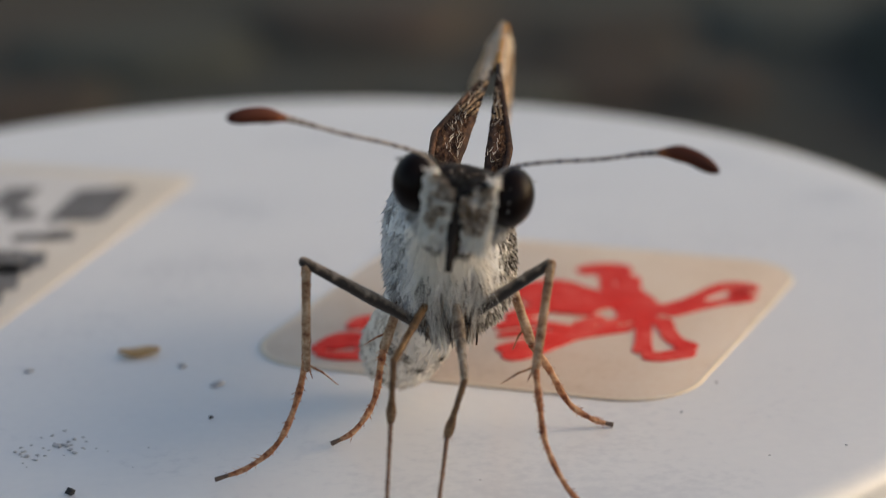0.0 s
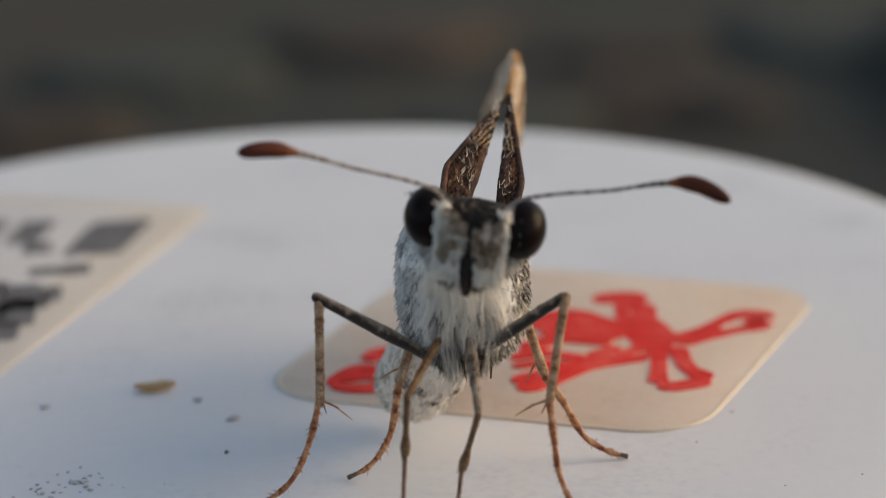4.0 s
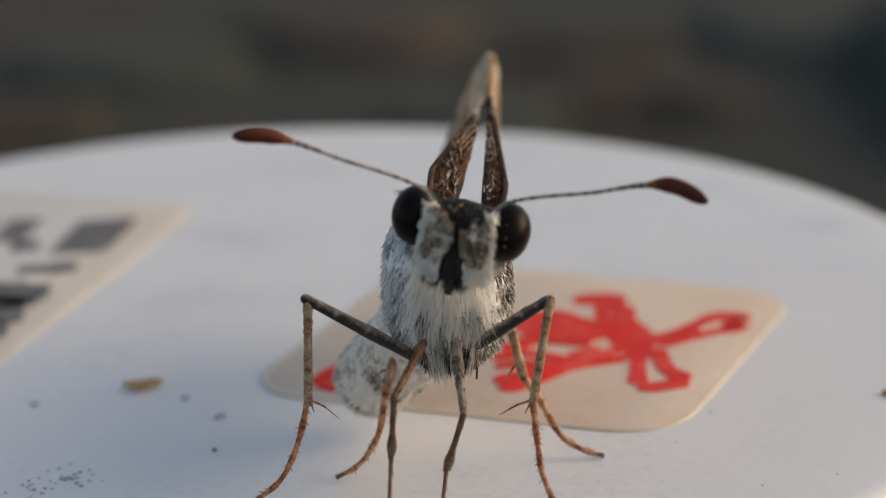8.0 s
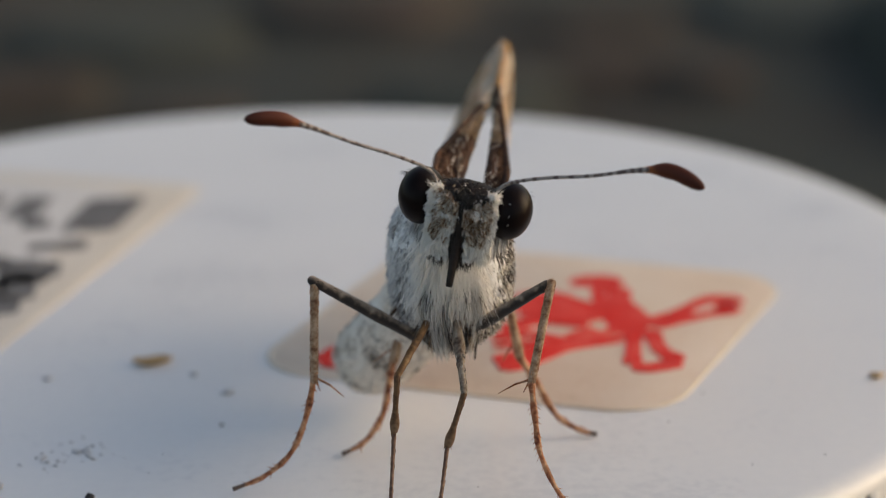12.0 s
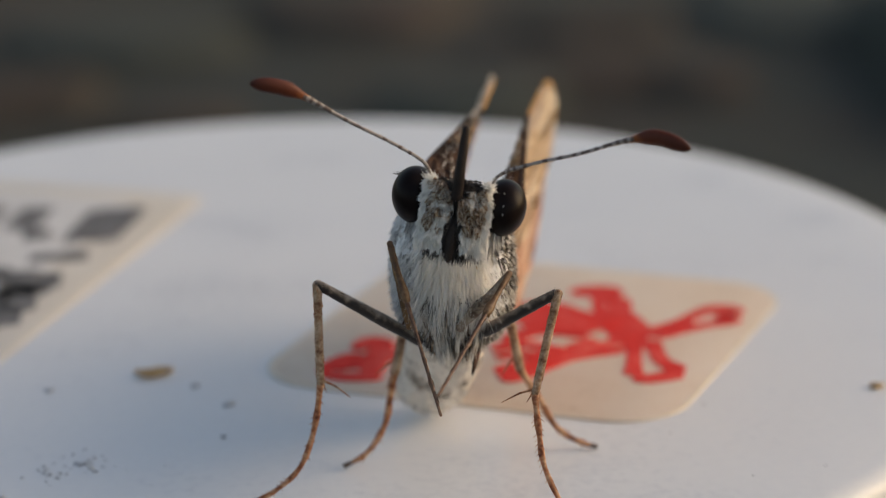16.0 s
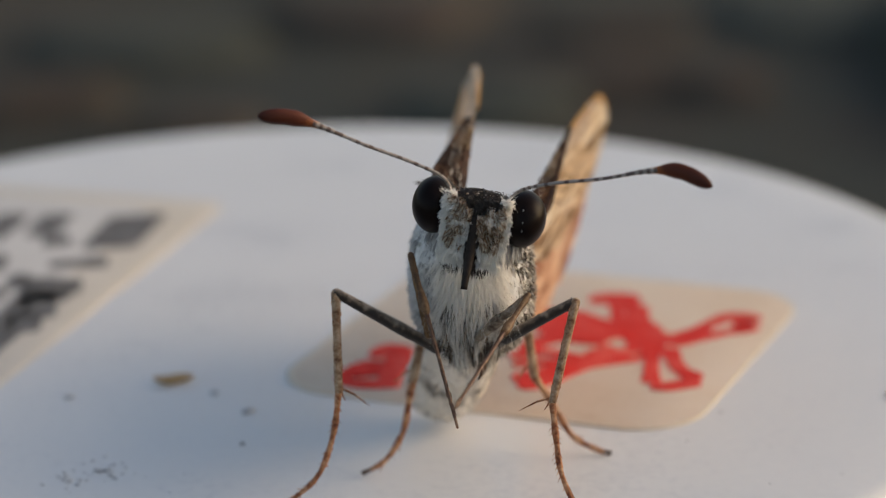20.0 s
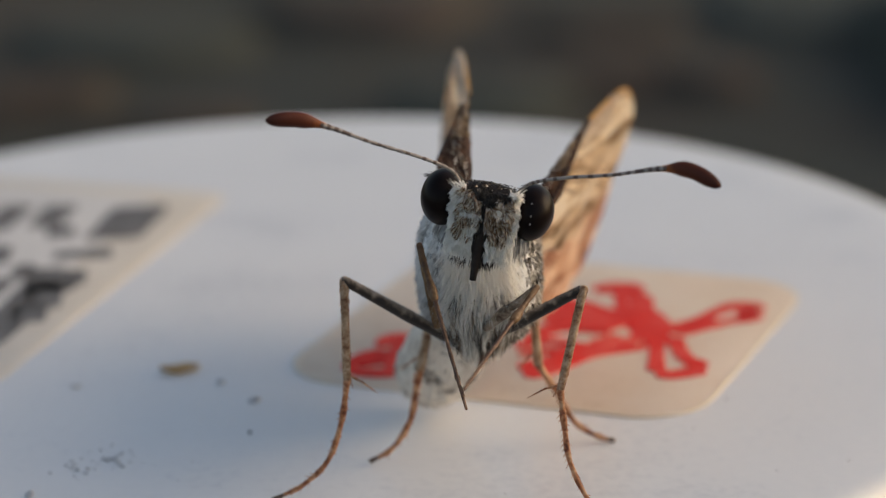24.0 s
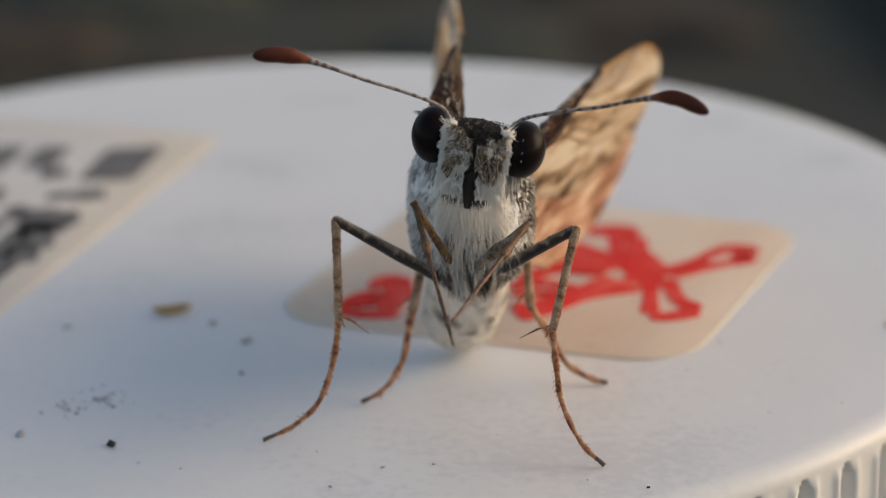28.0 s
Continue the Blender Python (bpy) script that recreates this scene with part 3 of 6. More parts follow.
def flake(x, y, length, width, turn):
    ob = thing("straw_flake", "small curled golden straw flake lying on the cap", "debris", pose(x * MM, y * MM, 0.0, 0, 0, turn), group="debris on the cap")
    bm = bmesh.new()
    n, rows = 12, []
    for i in range(n + 1):
        u = i / n - 0.5
        w = width * 0.5 * (1 - (2 * abs(u)) ** 2.5) + 0.04
        z = 0.02 + 0.07 * (2 * u) ** 2
        rows.append([bm.verts.new((u * length, s * w + 0.05 * math.sin(9 * u), z + 0.05 * s * s + dz)) for s in (-1, 0, 1) for dz in (0, 0.05)])
    for a, b in zip(rows, rows[1:]):
        for i0, i1 in ((1, 3), (3, 5), (5, 4), (4, 2), (2, 0), (0, 1)):
            bm.faces.new((a[i0], a[i1], b[i1], b[i0]))
    bm.faces.new([rows[0][i] for i in (0, 1, 3, 5, 4, 2)])
    bm.faces.new([rows[-1][i] for i in (0, 1, 3, 5, 4, 2)])
    part("husk", bm, STRAW, ob)


flake(-3.62, -6.35, 1.12, 0.55, 12)
crumb("dark_crumb", "tiny black grain of grit lying on the cap", -4.27, -15.71, 0.209, CRUMB_BLACK, 0, 0.8, 1, 0)
crumb("dark_crumb", "tiny black grain of grit lying on the cap", -1.28, -11.09, 0.1235, CRUMB_BLACK, 47, 0.6, 1, 1)
crumb("dust_grain", "faint grey speck of dust on the cap", -6.7, -14.83, 0.228, CRUMB_GREY, 94, 0.2, 2.2, 2)
crumb("dust_grain", "faint grey speck of dust on the cap", -2.36, -7.32, 0.247, CRUMB_GREY, 141, 0.3, 1.2, 3)
crumb("dust_grain", "faint grey speck of dust on the cap", -6.48, -7.43, 0.247, CRUMB_GREY, 8, 0.3, 1.2, 4)
crumb("dust_grain", "faint grey speck of dust on the cap", -1.29, -8.71, 0.285, CRUMB_GREY, 55, 0.25, 1.8, 5)
crumb("dust_grain", "faint grey speck of dust on the cap", -2.69, -12.96, 0.0475, CRUMB_GREY, 102, 0.5, 1, 6)
crumb("dust_grain", "faint grey speck of dust on the cap", 3.91, -17.16, 0.095, CRUMB_GREY, 149, 0.5, 1, 7)
crumb("dust_grain", "faint grey speck of dust on the cap", 2.65, -17.3, 0.095, CRUMB_GREY, 16, 0.5, 1.6, 8)
crumb("dust_grain", "faint grey speck of dust on the cap", 11.87, -9.42, 0.095, CRUMB_GREY, 63, 0.5, 1, 9)
crumb("dust_grain", "faint grey speck of dust on the cap", 10.75, -11.41, 0.0665, CRUMB_GREY, 110, 0.5, 1, 10)
crumb("dark_crumb", "tiny black grain of grit lying on the cap", 9.12, -18.75, 0.095, CRUMB_BLACK, 157, 0.5, 1, 11)
crumb("dust_grain", "faint grey speck of dust on the cap", 12.62, -14.35, 0.0665, CRUMB_GREY, 24, 0.4, 1, 12)
crumb("dust_grain", "faint grey speck of dust on the cap", 14.57, -13.81, 0.0665, CRUMB_GREY, 71, 0.4, 1, 13)
crumb("dust_grain", "faint grey speck of dust on the cap", 1.39, -18.36, 0.095, CRUMB_GREY, 118, 0.4, 1.6, 14)
crumb("dust_grain", "faint grey speck of dust on the cap", -2.38, -17.16, 0.0665, CRUMB_GREY, 165, 0.5, 1, 15)
crumb("dust_grain", "faint grey speck of dust on the cap", -3.47, -16.77, 0.0665, CRUMB_GREY, 32, 0.5, 1, 16)
crumb("dust_grain", "faint grey speck of dust on the cap", 12.91, -18.78, 0.0475, CRUMB_GREY, 79, 0.4, 1, 17)
crumb("dust_grain", "faint grey speck of dust on the cap", -2.95, -14.17, 0.038, CRUMB_GREY, 126, 0.5, 1, 18)
crumb("dust_grain", "faint grey speck of dust on the cap", 0.96, -16.28, 0.0475, CRUMB_GREY, 173, 0.5, 1, 19)
crumb("dust_grain", "faint grey speck of dust on the cap", 5.53, -15.44, 0.0475, CRUMB_GREY, 40, 0.5, 1, 20)
crumb("dust_grain", "faint grey speck of dust on the cap", 7.67, -18.24, 0.057, CRUMB_GREY, 87, 0.5, 1, 21)
crumb("dark_crumb", "brown crumb lying on the cap", 16.83, -8.45, 0.30, STRAW, 20, 0.5, 1.4, 77)
smear_rng = random.Random(5)
for k in range(34):
    a, d = smear_rng.uniform(0, 6.28), abs(smear_rng.gauss(0, 0.55))
    crumb("dust_grain", "faint grey speck of dust on the cap", -4.98 + d * 1.5 * math.cos(a), -12.67 + d * math.sin(a), smear_rng.uniform(0.04, 0.13), CRUMB_GREY, k * 31, 0.3, smear_rng.uniform(1, 1.8), k)
for k in range(14):
    a, d = smear_rng.uniform(0, 6.28), abs(smear_rng.gauss(0, 0.3))
    crumb("dust_grain", "faint grey speck of dust on the cap", -5.74 + d * 1.5 * math.cos(a), -13.27 + d * math.sin(a), smear_rng.uniform(0.04, 0.11), CRUMB_GREY, k * 37, 0.3, smear_rng.uniform(1, 2), k + 50)


# ---- the skipper ----
BASE = (4.7, -13.2, 0.0)
skipper = thing("skipper_butterfly", "small furry grey-white skipper with clubbed antennae, perched on the cap", "butterfly", pose(*(c * MM for c in BASE)))
rng = random.Random(11)


def inside(x, y, z):
    """A place in the skipper's space, from the cap's."""
    return Vector((x - BASE[0], y - BASE[1], z - BASE[2]))


def bone_pose(a, b):
    """The pose of a limb that starts at a and points with its z axis to b, in the skipper's space; millimetres, from the cap's places."""
    a, b = inside(*a), inside(*b)
    d = (b - a).normalized()
    side = Vector((0, -1, 0.3)).cross(d).normalized()
    m = Matrix((side, d.cross(side), d)).transposed().to_4x4()
    m.translation = a * MM
    return m


# thorax, with its coat
THORAX = (0.27, 0.05, 5.42), (1.53, 1.85, 1.95), (-14, 0, 2)
FULL = 2.7
MID_X = 0.27
thorax = part("thorax", ball(*THORAX, 36, 26, rough=0.09, grain=2.0, power=FULL), SKIN_GREY, skipper, "furry pale grey thorax")


def chest_half(z):
    """Half the width of the shaggy chest, which narrows downwards."""
    return max(0.30, min(0.84, 0.36 + 0.46 * (z - 3.7)))


def grow(name, mat, label, keep, count, way_of, long, wide, droop_of, lift=-0.03):
    """A coat on the thorax, as one part."""
    roots = []
    for p, n in on_ball(*THORAX, rng, keep, count, FULL):
        roots.append((p + n * lift, way_of(p, n), rng.uniform(*long), rng.uniform(*wide), droop_of(p, n)))
    part_of(name, fur_mesh(name, roots, rng), mat, thorax, label, kind="stuff")


def tuft_way(p, n):
    """Hair combed down in tufts that part and cross."""
    cell = Vector((round(p.x / 0.21) * 0.21, 0, round((p.z + 0.4 * p.x) / 0.42) * 0.42))
    swing = Vector((noise.noise(cell * 3.7), 0.6 * noise.noise(cell * 2.9 + Vector((5, 0, 0))), 0))
    return n * 0.50 + Vector((0.20 * (p.x - MID_X) + 0.55 * swing.x, -0.10 + 0.4 * swing.y, -0.75))


grow("chest_hair", FUR_WHITE, "fluffy white chest hair in tufts",
     lambda p, n: n.y < -0.2 and 4.35 < p.z < 7.2 and abs(p.x - MID_X) < chest_half(p.z) * (1 + 0.25 * noise.noise(p * 3)), 3000,
     lambda p, n: tuft_way(p, n) + Vector((rng.uniform(-.25, .25), rng.uniform(-.2, .2), 0)), (0.16, 0.48), (0.018, 0.036), lambda p, n: Vector((rng.uniform(-.10, .10), -0.02, rng.uniform(-0.15, 0.0))))
grow("chest_tuft", FUR_WHITE, "loose fluffy white strands",
     lambda p, n: n.y < -0.2 and 5.0 < p.z < 6.6 and abs(p.x - MID_X) < chest_half(p.z), 700,
     lambda p, n: tuft_way(p, n) + n * 0.45 + Vector((rng.uniform(-.35, .35), 0, 0)), (0.4, 0.95), (0.014, 0.026), lambda p, n: Vector((rng.uniform(-.12, .12), 0, rng.uniform(-0.4, -0.15))))
grow("dark_hair", FUR_DARK, "black-brown hair between the pale strands",
     lambda p, n: n.y < -0.1 and n.z < 0.6 and 3.75 < p.z < 4.45 + 0.4 * noise.noise(p * 4) and 0.25 * chest_half(p.z) < abs(p.x - MID_X) < chest_half(p.z) * 1.2, 1300,
     lambda p, n: tuft_way(p, n) + n * 0.1, (0.14, 0.36), (0.02, 0.045), lambda p, n: Vector((rng.uniform(-.08, .08), -0.03, -0.06)), 0.04)
grow("lower_chest_hair", FUR_STREAK, "long grey-white strands over the dark breast",
     lambda p, n: n.y < -0.1 and 3.9 < p.z < 5.3 and abs(p.x - MID_X) < chest_half(p.z) and noise.noise(Vector((p.x * 4.5, 0, p.z * 0.8))) > -0.2, 1500,
     lambda p, n: tuft_way(p, n) + n * 0.25, (0.30, 0.58), (0.018, 0.034), lambda p, n: Vector((-0.35 * (p.x - MID_X), -0.06, rng.uniform(-0.3, -0.1))))


grow("breast_streak", FUR_DARK, "dark streak down the middle of the breast",
     lambda p, n: n.y < -0.1 and 3.7 < p.z < 5.0 and abs(p.x - MID_X + 0.05) < 0.12 + 0.26 * max(0, 4.7 - p.z) + 0.16 * noise.noise(p * 5), 400,
     lambda p, n: tuft_way(p, n) + n * 0.45, (0.22, 0.44), (0.018, 0.036), lambda p, n: Vector((rng.uniform(-.08, .08), -0.06, -0.10)), 0.05)
grow("breast_mottle", FUR_DARK, "dark grey-brown streaks between the white strands",
     lambda p, n: n.y < -0.1 and 3.9 < p.z < 5.35 and abs(p.x - MID_X) < chest_half(p.z) * 0.9 and noise.noise(Vector((p.x * 5.5, 3, p.z * 1.6))) > 0.16, 420,
     lambda p, n: tuft_way(p, n) + n * 0.30, (0.16, 0.40), (0.016, 0.032), lambda p, n: Vector((rng.uniform(-.08, .08), -0.05, -0.10)), 0.05)
grow("breast_brush", FUR_BROWN, "brownish hair among the pale strands",
     lambda p, n: n.y < -0.1 and 3.7 < p.z < 5.2 and abs(p.x - MID_X) < chest_half(p.z), 260,
     lambda p, n: tuft_way(p, n) + n * 0.35, (0.22, 0.44), (0.018, 0.034), lambda p, n: Vector((rng.uniform(-.08, .08), -0.06, -0.15)), 0.03)


def side_way(p, n):
    return n * 0.16 + Vector((0, 0.25, -0.8)) + Vector((rng.uniform(-.3, .3), rng.uniform(-.3, .3), rng.uniform(-.3, .3)))


def beside_chest(p, n):
    return n.y > -0.2 or abs(p.x - MID_X) > chest_half(p.z) * 0.9


for sign, mat, label in ((-1, FUR_GREY, "soft blue-grey and white scales"), (1, FUR_MOTTLE, "scales mottled dark brown and white")):
    grow("side_coat", mat, label, lambda p, n: beside_chest(p, n) and (p.x - MID_X) * sign > 0, 4800,
         side_way, (0.12, 0.28), (0.035, 0.075), lambda p, n: n * 0.015, 0.02)
grow("side_down", FUR_WHITE, "fine pale down standing off the sides", lambda p, n: abs(n.x) > 0.55 and p.z > 3.6, 700,
     lambda p, n: n * 0.8 + Vector((0, 0, -0.5)) + Vector((rng.uniform(-.4, .4), rng.uniform(-.4, .4), rng.uniform(-.4, .4))), (0.15, 0.36), (0.010, 0.016), lambda p, n: Vector((0, 0, -0.06)))
for s in (-1, 1):
    part("shoulder", ball((0.35 + s * 0.85, 0.45, 6.75), (0.42, 0.8, 0.40), (-25, 0, 0), 16, 12, rough=0.08, grain=3), FUR_DARK, thorax, "dark brown wing base")

# abdomen: rings that taper to the tip, which touches the cap
ABD_PIVOT = (5.0, -12.6, 4.9)
ABD_LINE = bend([(0, 0, 0), (0.0, 0.9, -1.3), (-0.15, 1.9, -2.75), (-0.30, 2.75, -3.75), (-0.42, 3.35, -4.28)], 36)
radii = []
for i in range(37):
    u = i / 36
    r = 1.15 * (1 - 0.08 * u) * math.sqrt(max(0.0, 1 - max(0, (u - 0.62) / 0.385) ** 2)) if u > 0.62 else 1.15 * (1 - 0.08 * u)
    radii.append(max(0.06, r - 0.05 * abs(math.sin(math.pi * u * 7))))
abdomen = part("abdomen", tube(ABD_LINE, radii, 28), ABDOMEN_M, skipper, "pale grey ringed abdomen with darker flecks")
roots = []
for _ in range(4200):
    i = rng.randrange(2, 36)
    a = rng.uniform(0, 2 * math.pi)
    d = (ABD_LINE[min(i + 1, 36)] - ABD_LINE[i - 1]).normalized()
    sd = d.cross(Vector((0, -1, 0.35))).normalized()
    n = sd * math.cos(a) + sd.cross(d) * math.sin(a)
    roots.append((ABD_LINE[i] + n * (radii[i] - 0.02), d * 0.9 + n * 0.25 + Vector((rng.uniform(-.2, .2),) * 3), rng.uniform(0.15, 0.32), rng.uniform(0.04, 0.08), Vector((0, 0, 0))))
part_of("abdomen_coat", fur_mesh("abdomen_coat", roots, rng), ABDOMEN_M, abdomen, kind="stuff")

# head
head = part("head", ball((0, 0.15, -0.08), (1.10, 0.74, 0.61), seg=24, rings=16, rough=0.04), SKIN_DARK, skipper, "furry head with a pale brown-flecked face")
for s in (-1, 1):
    part("eye", ball((s * 1.07, 0.0, 0.02), (0.56, 0.74, 0.70), (0, s * 6, s * 8), 40, 28), EYE, head, "large glossy black eye")


# pale specks on the right eye, which also stand in for its sun glint
for dx, dz in ((0.02, 0.40), (0.05, 0.12), (0.06, -0.09)):
    y = -0.745 * math.sqrt(1 - (dx / 0.56) ** 2 - (dz / 0.70) ** 2)
    part("eye_speck", ball((1.07 + dx, y, 0.02 + dz), (0.010, 0.008, 0.026), (0, 20, 0), 8, 6), CRUMB_GREY, head, "tiny pale speck on the eye, for a scale and a sun glint")


def face_y(x, z):
    """How far forward the flat cushion of the face stands."""
    return -0.88 + 0.18 * abs(x / 0.80) ** 2.5 + 0.20 * max(0, (z - 0.15) / 0.5) ** 2 + 0.10 * max(0, (-0.5 - z) / 0.6) ** 2


def cushion(s):
    """One half of the face: a flat, rounded pad."""
    bm = bmesh.new()
    n, m = 8, 14
    grids = []
    for depth in (0.03, 0.5):
        rows = []
        for i in range(n + 1):
            x = s * (0.02 + 0.74 * i / n)
            rows.append([bm.verts.new((x, face_y(x, z) + depth, z)) for z in [-1.04 + 1.36 * j / m + 0.10 * (x / 0.76) ** 2 * (1 - 2 * j / m) for j in range(m + 1)]])
        grids.append(rows)
    for rows in grids:
        for a, c in zip(rows, rows[1:]):
            for j in range(m):
                bm.faces.new((a[j], a[j + 1], c[j + 1], c[j]))
    a, c = grids
    for i in range(n):
        for j in (0, m):
            bm.faces.new((a[i][j], a[i + 1][j], c[i + 1][j], c[i][j]))
    for j in range(m):
        for i in (0, n):
            bm.faces.new((a[i][j], a[i][j + 1], c[i][j + 1], c[i][j]))
    return bm


def face_field(x, z):
    """Which coat grows at a place of the face."""
    a, j = abs(x), noise.noise(Vector((x * 4, z * 4, 7)))
    if z > 0.23 + 0.10 * (x < -0.1) + 0.34 * (a / 0.75) ** 1.3 + 0.14 * j:
        return "crown"
    if a < (0.06 if z > -0.36 else 0.16 + 0.03 * j):
        return "strip"
    if a > 0.65 + 0.06 * j or z < -0.60 + 0.16 * j:
        return "white"
    return "pale" if noise.noise(Vector((x * 5.5, z * 4.0, 2.5))) + rng.uniform(-0.35, 0.35) > (0.36 if x < 0 else 0.46) else "brown"


palps = {}
part("mouth", ball((0, -0.68, -0.70), (0.40, 0.14, 0.46), (0, 0, 0), 16, 12, rough=0.04, grain=3), SKIN_DARK, head, "dark mouth between the palps")
for s in (-1, 1):
    palp = palps[s] = part("palp", cushion(s), SKIN_GREY, head, "brush-like palp, white below and brown above")
    coats = {"white": [], "pale": [], "brown": [], "crown": [], "strip": []}
    for _ in range(5600):
        x, z = s * rng.uniform(0, 0.80), rng.uniform(-1.06, 0.60)
        if z > 0.60 - 0.10 * abs(x):
            continue
        field = face_field(x, z)
        y = face_y(x, z)
        n = Vector((face_y(x + 0.02, z) - y, -0.02, face_y(x, z + 0.02) - y)).normalized()
        clump = Vector((noise.noise(Vector((x * 6, z * 6, 1))), noise.noise(Vector((x * 6, z * 6, 21))), noise.noise(Vector((x * 6, z * 6, 41)))))
        low = max(0.0, min(1.0, (-0.4 - z) / 0.4))
        way = n * 0.34 + Vector((s * 0.12 * (1 - low), 0, -0.45 - 0.4 * low)) + clump * (0.75 if abs(x) < 0.55 else 0.4)
        size = 0.6 if field in ("crown", "strip") else 1.0
        coats[field].append((Vector((x, y + 0.02, z)), way, size * rng.uniform(0.10, 0.20) * (1 + 0.4 * low), size * rng.uniform(0.03, 0.065), clump * 0.04))
    part_of("palp_coat", fur_mesh("palp_coat", coats["brown"], rng), FUR_BROWN, palp, "brown-flecked scales", kind="stuff")
    part_of("palp_tuft", fur_mesh("palp_tuft", coats["white"] + coats["pale"], rng), FUR_WHITE, palp, "white tuft", kind="stuff")
    part_of("crown_hair", fur_mesh("crown_hair", coats["crown"] + coats["strip"], rng), FUR_DARK, palp, "black-brown crown hair", kind="stuff")
    # pale tuft at the antenna's foot
    roots = [(Vector((s * rng.uniform(0.52, 0.80), -0.62 + rng.uniform(-0.1, 0.1), rng.uniform(0.40, 0.60))), Vector((s * rng.uniform(-0.3, 0.5), -0.5, rng.uniform(-0.2, 0.8))), rng.uniform(0.14, 0.30), rng.uniform(0.025, 0.05), Vector((s * 0.04, 0, 0))) for _ in range(90)]
    part_of("antenna_tuft", fur_mesh("antenna_tuft", roots, rng), FUR_WHITE, head, "wispy pale hair at the antenna's foot", kind="stuff")
    # lashes over the eye
    roots = [(Vector((s * x, rng.uniform(-0.1, 0.3), 0.60 - 0.55 * max(0, x - 0.95) ** 1.6)), Vector((s * (0.5 + 0.6 * x), -0.2, 0.9 - 0.25 * x)), rng.uniform(0.10, 0.21), 0.013, Vector((s * 0.10, 0, -0.04)))
             for x in [rng.uniform(0.70, 1.5) for _ in range(60 if s < 0 else 22)]]
    part_of("eye_fringe", fur_mesh("eye_fringe", roots, rng), FUR_DARK, head, "fine dark bristles", kind="stuff")
for name, mat, count, label in (("crown_bristle", FUR_DARK, 420, "short black-brown crown bristles"), ("crown_fuzz", FUR_BROWN, 50, "sparse brown crown hair")):
    roots = []
    for _ in range(count):
        x, y = rng.uniform(-0.78, 0.78), rng.uniform(-0.68, 0.25)
        roots.append((Vector((x, y, 0.53 - 0.03 * x * x - 0.08 * y * y)), Vector((rng.uniform(-.6, .6), -0.7, rng.uniform(0.05, .5))), rng.uniform(0.06, 0.14), rng.uniform(0.015, 0.035), Vector((0, 0, 0))))
    part_of(name, fur_mesh(name, roots, rng), mat, head, label, kind="stuff")
roots = []
for p, n in on_ball((0, 0.1, -0.1), (1.2, 0.75, 1.0), (0, 0, 0), rng, lambda p, n: p.z < -0.45 and n.y < 0.6, 1500):
    roots.append((p, n * 0.4 + Vector((0, -0.2, -0.8)), rng.uniform(0.2, 0.45), rng.uniform(0.03, 0.07), Vector((0, -0.03, -0.1))))
part_of("cheek_hair", fur_mesh("cheek_hair", roots, rng), FUR_GREY, head, "grey cheek hair", kind="stuff")
part("face_ridge", ball((0, -0.79, -0.86), (0.14, 0.17, 0.54), (-3, 0, 0), 16, 14, rough=0.04, grain=3), SKIN_DARK, head, "dark strip down the lower face")
roots = []
for _ in range(300):
    x = rng.choice((rng.gauss(-0.54, 0.05), rng.gauss(-0.30, 0.04), rng.gauss(0.26, 0.10), rng.gauss(0.26, 0.12), rng.gauss(0.05, 0.12)))
    roots.append((Vector((x, -0.70 + 0.2 * x * x, -1.04 + rng.uniform(-0.16, 0.10))), Vector((x * 0.3 + rng.uniform(-.35, .35), -0.45, -0.8)), rng.uniform(0.08, 0.34), rng.uniform(0.015, 0.035), Vector((0, 0, -0.05))))
part_of("collar_hair", fur_mesh("collar_hair", roots, rng), FUR_DARK, head, "dark brown collar hair", kind="stuff")
line = bend([(0, 0, 0), (0, -0.04, 0.7), (0, 0.02, 1.3), (0, 0.08, 1.78)], 16)
proboscis = part("proboscis", tube(line, [0.145 - 0.065 * i / 16 for i in range(17)], 10), SKIN_DARK, head, "dark brown tongue")


# antennae: banded shaft and hooked club along the part's z axis
def antenna(s):
    if s < 0:
        bow = [(0, 0), (0.20, 0.35), (0.26, 1.2), (0.25, 2.4), (0.29, 3.5), (0.24, 4.3), (0, 5.05)]
    else:
        bow = [(0, 0), (0.20, 0.35), (0.30, 1.2), (0.34, 2.4), (0.45, 3.5), (0.40, 4.3), (0, 5.05)]
    line = bend([(s * x, 0, z) for x, z in bow], 60)
    shaft = bmesh.new()
    cut = 43
    tube(line[:cut + 1], [0.044 + 0.005 * math.sin(i * 2.2) + (0.035 * max(0, (i - 34) / 9)) for i in range(cut + 1)], 8, shaft)
    for f in shaft.faces:
        z = f.calc_center_median().z
        f.material_index = 1 if (z / 0.19 + 0.5 * noise.noise(Vector((s, 0, z * 2.3)))) % 1.0 < 0.46 + 0.45 * max(0, 1 - z / 2.4) + 0.2 * noise.noise(Vector((z * 3, s, 0))) else 0
    ob = part("antenna", shaft, [BAND_DARK, BAND_PALE], skipper, "thin antenna ringed dark and pale")
    rad = []
    for i in range(cut - 2, 61):
        u = (i - cut + 2) / (62 - cut)
        swell = min(1.0, u / 0.42)
        rad.append((0.072 + 0.118 * swell * swell * (3 - 2 * swell)) * math.sqrt(max(0.03, 1 - max(0, (u - 0.66) / 0.345) ** 2)))
    part("club", tube(line[cut - 2:], rad, 14, flat=0.8), CLUB_M, ob, "rust-brown club, orange at its foot")
    return ob


antenna_l, antenna_r = antenna(-1), antenna(1)


# wings: the span runs along the part's y axis, the chord down
SPAN = 11.8
FLAP = 1.25


